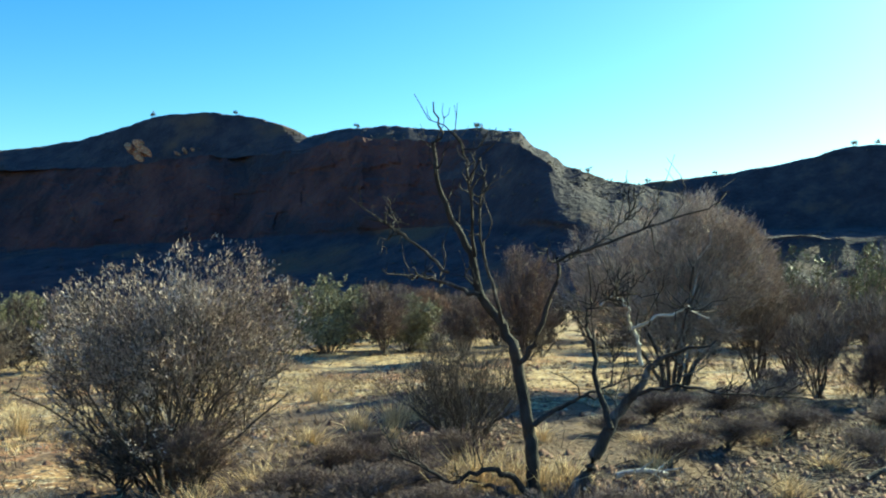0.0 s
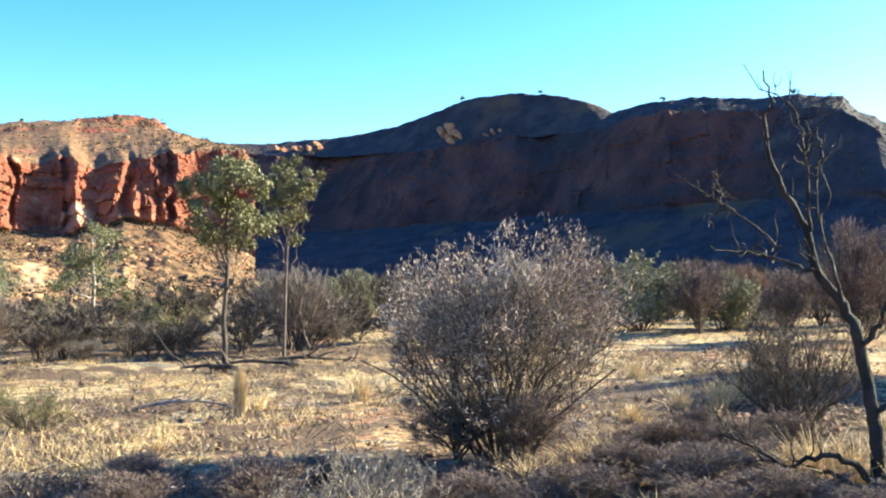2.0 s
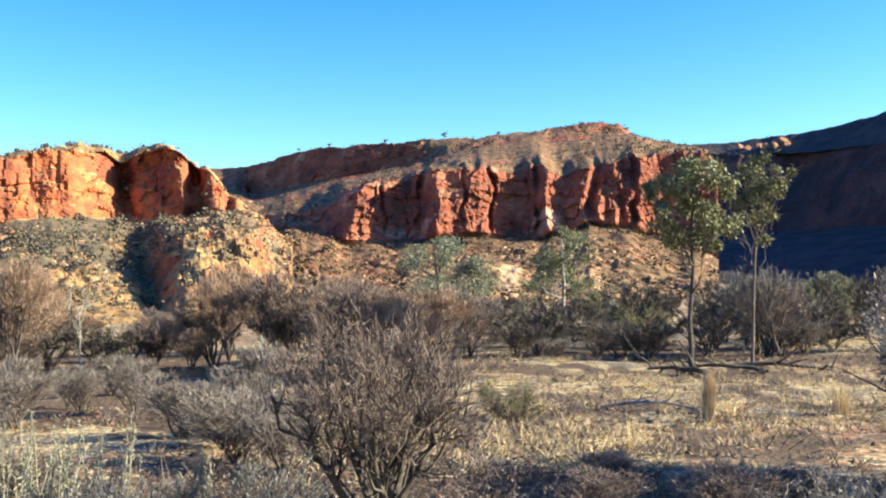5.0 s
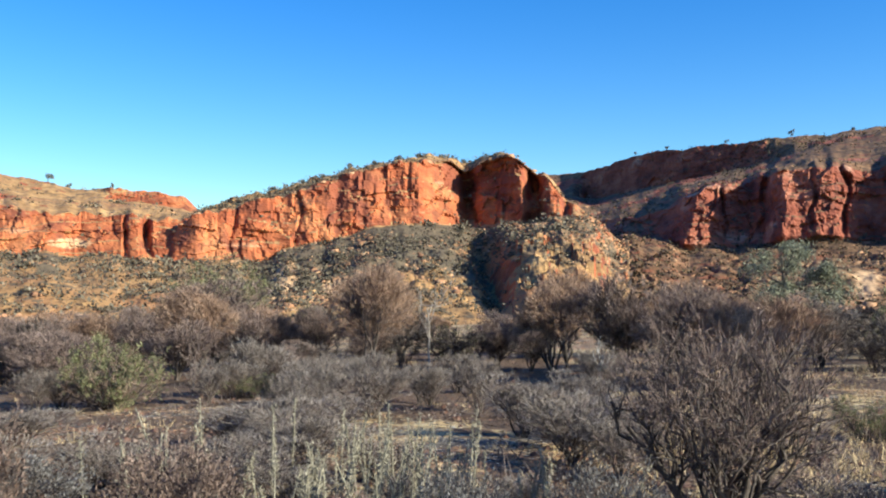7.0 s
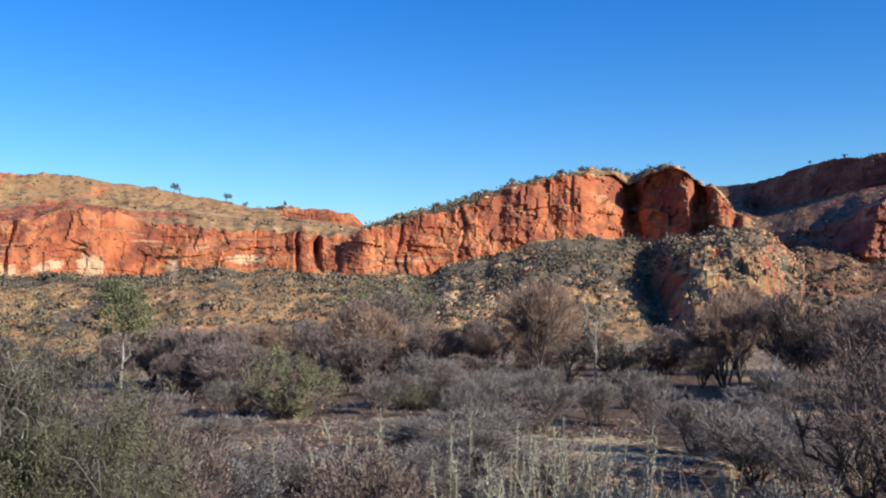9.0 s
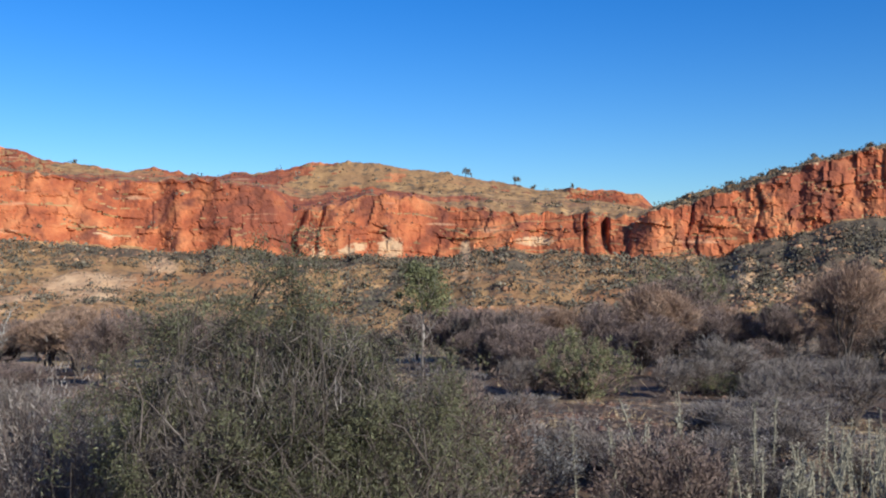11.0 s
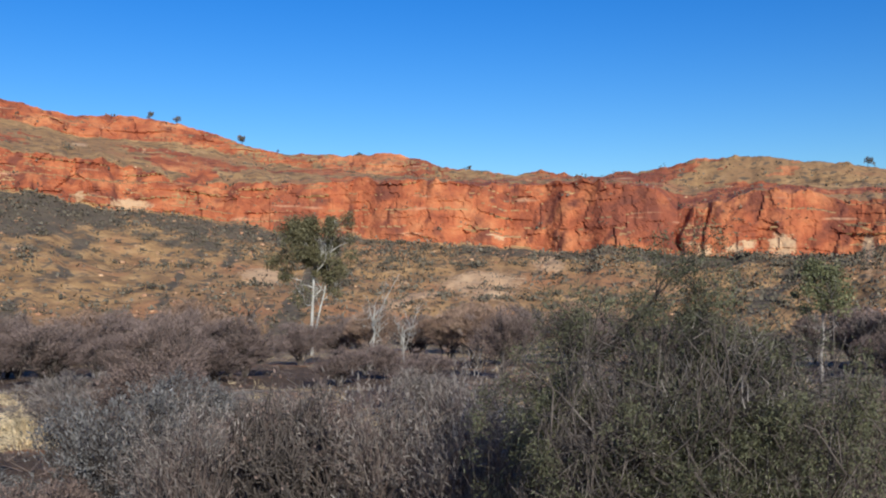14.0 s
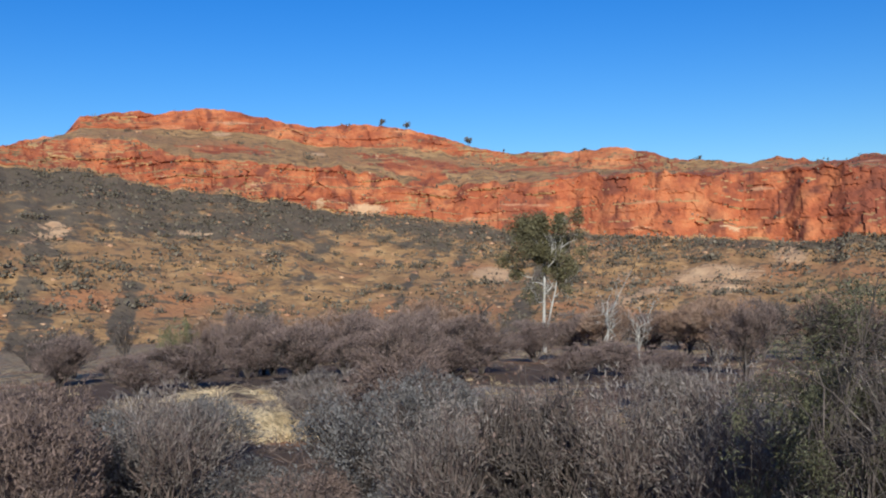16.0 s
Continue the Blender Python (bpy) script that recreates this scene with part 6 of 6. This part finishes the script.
# ---------------------------------------------------------------- ground cover
def strewn(rng, count, d0, d1, a0, a1, even=1.0):
    """Places on the flat, thinning with distance and gathered in drifts."""
    d = d0 * (d1 / d0) ** (rng.uniform(size=count * 3) ** even)
    a = np.radians(rng.uniform(a0, a1, count * 3))
    x, y = -np.sin(a) * d, np.cos(a) * d
    keep = rng.uniform(size=len(x)) < np.clip(0.5 + 0.7 * fbm(x * 0.5, y * 0.5, seed=77), 0.08, 1)
    x, y = x[keep][:count], y[keep][:count]
    return np.stack([x, y, ground_z(x, y)], -1)


def short_grass():
    """Tufts of bleached grass, and thin straw between them."""
    rng = np.random.default_rng(201)
    made = []
    for at, blades, tall, wide, thin in ((np.concatenate([strewn(rng, 3000, 6.0, 26, -30, 56, 0.8), strewn(rng, 900, 5.0, 30, 56, 150, 0.8)]), 22, 0.105, 1.1, 0.004),
                                         (strewn(rng, 9000, 4.3, 45, -30, 150, 0.75), 7, 0.085, 0.5, 0.004)):
        az = bearing(at[:, 0], at[:, 1])
        at = at[rng.uniform(size=len(at)) < (1 - 0.6 * smooth(48, 66, az)) * (1 - 0.85 * smooth(0.25, 0.55, litter_shade_at(at[:, 0], at[:, 1])))]
        n = len(at)
        size = tall * rng.lognormal(0, 0.4, n)
        base = np.repeat(at, blades, 0) + rng.normal(size=(n * blades, 3)) * np.array([1, 1, 0]) * np.repeat(size, blades)[:, None] * wide * 0.5
        s = (np.repeat(size, blades) * rng.uniform(0.5, 1.2, n * blades))[:, None]
        way = unit(rng.normal(size=(n * blades, 3)) * np.array([0.7, 0.7, 0.3]) + np.array([0, 0, 1.0]))
        way[:, 2] = np.abs(way[:, 2])
        side = unit(np.cross(way, rng.normal(size=way.shape))) * thin
        made.append(np.stack([base - side, base + side, base + way * s * 0.7 + side * 0.7, base + way * s], 1).reshape(-1, 3))
    v = np.concatenate(made)
    return tagged(new("dry_grass", mesh_np("dry_grass", v, np.arange(len(v)).reshape(-1, 4), [STRAW])), "short dry straw grass in tufts over the flat", "grass", kind="stuff")


def low_herbs():
    """Knee-low grey shrublets and withered herbs, thickest in front of the big bush."""
    rng = np.random.default_rng(204)
    at = np.concatenate([strewn(rng, 2000, 4.3, 32, -30, 150, 0.75), strewn(rng, 1700, 4.3, 8.2, -16, 46)])
    n, blades = len(at), 15
    size = 0.16 * rng.lognormal(0, 0.35, n)
    s = np.repeat(size, blades)[:, None]
    way = unit(rng.normal(size=(n * blades, 3)) * np.array([0.9, 0.9, 0.5]) + np.array([0, 0, 0.8])) * s * rng.uniform(0.4, 1.2, (n * blades, 1))
    way[:, 2] = np.abs(way[:, 2])
    base = np.repeat(at, blades, 0) + rng.normal(size=(n * blades, 3)) * np.array([0.35, 0.35, 0]) * s
    v, f = ribbons(rng, np.stack([base, base + way], 1), 0.004)
    v2, f2 = leaves(rng, (base + way * rng.uniform(0.3, 1.0, (n * blades, 1)))[::2], 0.035, 0.016)
    herb = tagged(new("low_herbs", mesh_np("low_herbs", v, f, [BARK_PLUM])), "knee-low brown withered shrublets among straw", "herbs", kind="stuff")
    tagged(new("low_herbs", mesh_np("low_herbs", v2, f2, [TIP_GREY])), "small grey withered leaves of low herbs", "herbs", kind="stuff")
    return herb


def litter():
    rng = np.random.default_rng(202)
    at = np.concatenate([strewn(rng, 8000, 4.0, 26, -30, 150), strewn(rng, 5000, 7.0, 22, -32, 3)]) + np.array([0, 0, 0.015])
    way = unit(rng.normal(size=(len(at), 3)) * np.array([1, 1, 0.18])) * (0.16 * rng.lognormal(0, 0.5, len(at)))[:, None]
    pts = np.stack([at, at + way], 1)
    v, f = tubes(pts, 0.005, 0.003)
    return tagged(new("fallen_twigs", mesh_np("fallen_twigs", v, f, [BARK_DUSK])), "grey fallen twigs littering dry ground", "twigs", kind="stuff")


def stones():
    rng = np.random.default_rng(203)
    at = np.concatenate([strewn(rng, 8000, 4.0, 40, -30, 130), strewn(rng, 3500, 7.5, 24, -32, 4)])
    n = len(at)
    size = np.minimum(0.03 * rng.lognormal(0, 0.5, n), 0.085)[:, None, None]
    shape = np.array([(1, 0, 0), (0, 1, 0), (-1, 0, 0), (0, -1, 0), (0.3, 0.2, 0.75), (-0.25, -0.15, 0.65)])
    v = at[:, None] + size * shape[None] * rng.uniform(0.6, 1.4, (n, 6, 3))
    tri = np.array([(0, 1, 4), (1, 2, 5), (1, 5, 4), (2, 3, 5), (3, 0, 4), (3, 4, 5)])
    f = (np.arange(n)[:, None, None] * 6 + tri[None]).reshape(-1, 3)
    return tagged(new("small_stones", mesh_np("small_stones", v.reshape(-1, 3), f, [STONE])), "small red and brown stones on dry soil", "stones", kind="stuff")


short_grass(), low_herbs(), litter(), stones()


def fallen_branch(x, y, length, turn, seed, bark, label, girth=0.03):
    rng = np.random.default_rng(seed)
    root = thing("fallen_branch", label, "branch", x, y, turn)
    q = np.linspace(0, 1, 7)
    p = np.stack([q * length, rng.normal(size=7) * 0.05 * length, 0.05 + 0.12 * length * np.sin(np.pi * q) * rng.uniform(0.3, 1)], -1)
    side = children(rng, p[None], 7, 0.2, 0.95, 0.35 * length, 0.5, 0.1, k=5)
    part("bough", mesh_np("bough", *tubes(p[None], girth, girth * 0.35, 7), [bark], shade=True), root)
    for line in side:
        part("side_branch", mesh_np("side_branch", *tubes(line[None], girth * 0.45, girth * 0.14, 5), [bark]), root)
    return root


fallen_branch(-8.6, 15.3, 1.6, 170, 1001, BARK_DARK, "dark fallen branch at the foot of a tree", 0.06)
fallen_branch(-9.3, 17.2, 1.8, 10, 1002, BARK_DARK, "dark fallen branch at the foot of a tree", 0.05)
fallen_branch(-8.2, 16.3, 1.5, 200, 1006, BARK_DARK, "dark fallen branch at the foot of a tree", 0.05)
fallen_branch(1.55, 8.9, 0.5, 5, 1003, BARK_BLEACHED, "bleached broken branch on the ground")
fallen_branch(-7.7, 10.6, 1.3, 20, 1004, BARK_GREY, "grey fallen branches beside a green shrub")
fallen_branch(3.8, 9.0, 1.3, 25, 1005, BARK_DEAD, "dark fallen branch on stony ground")
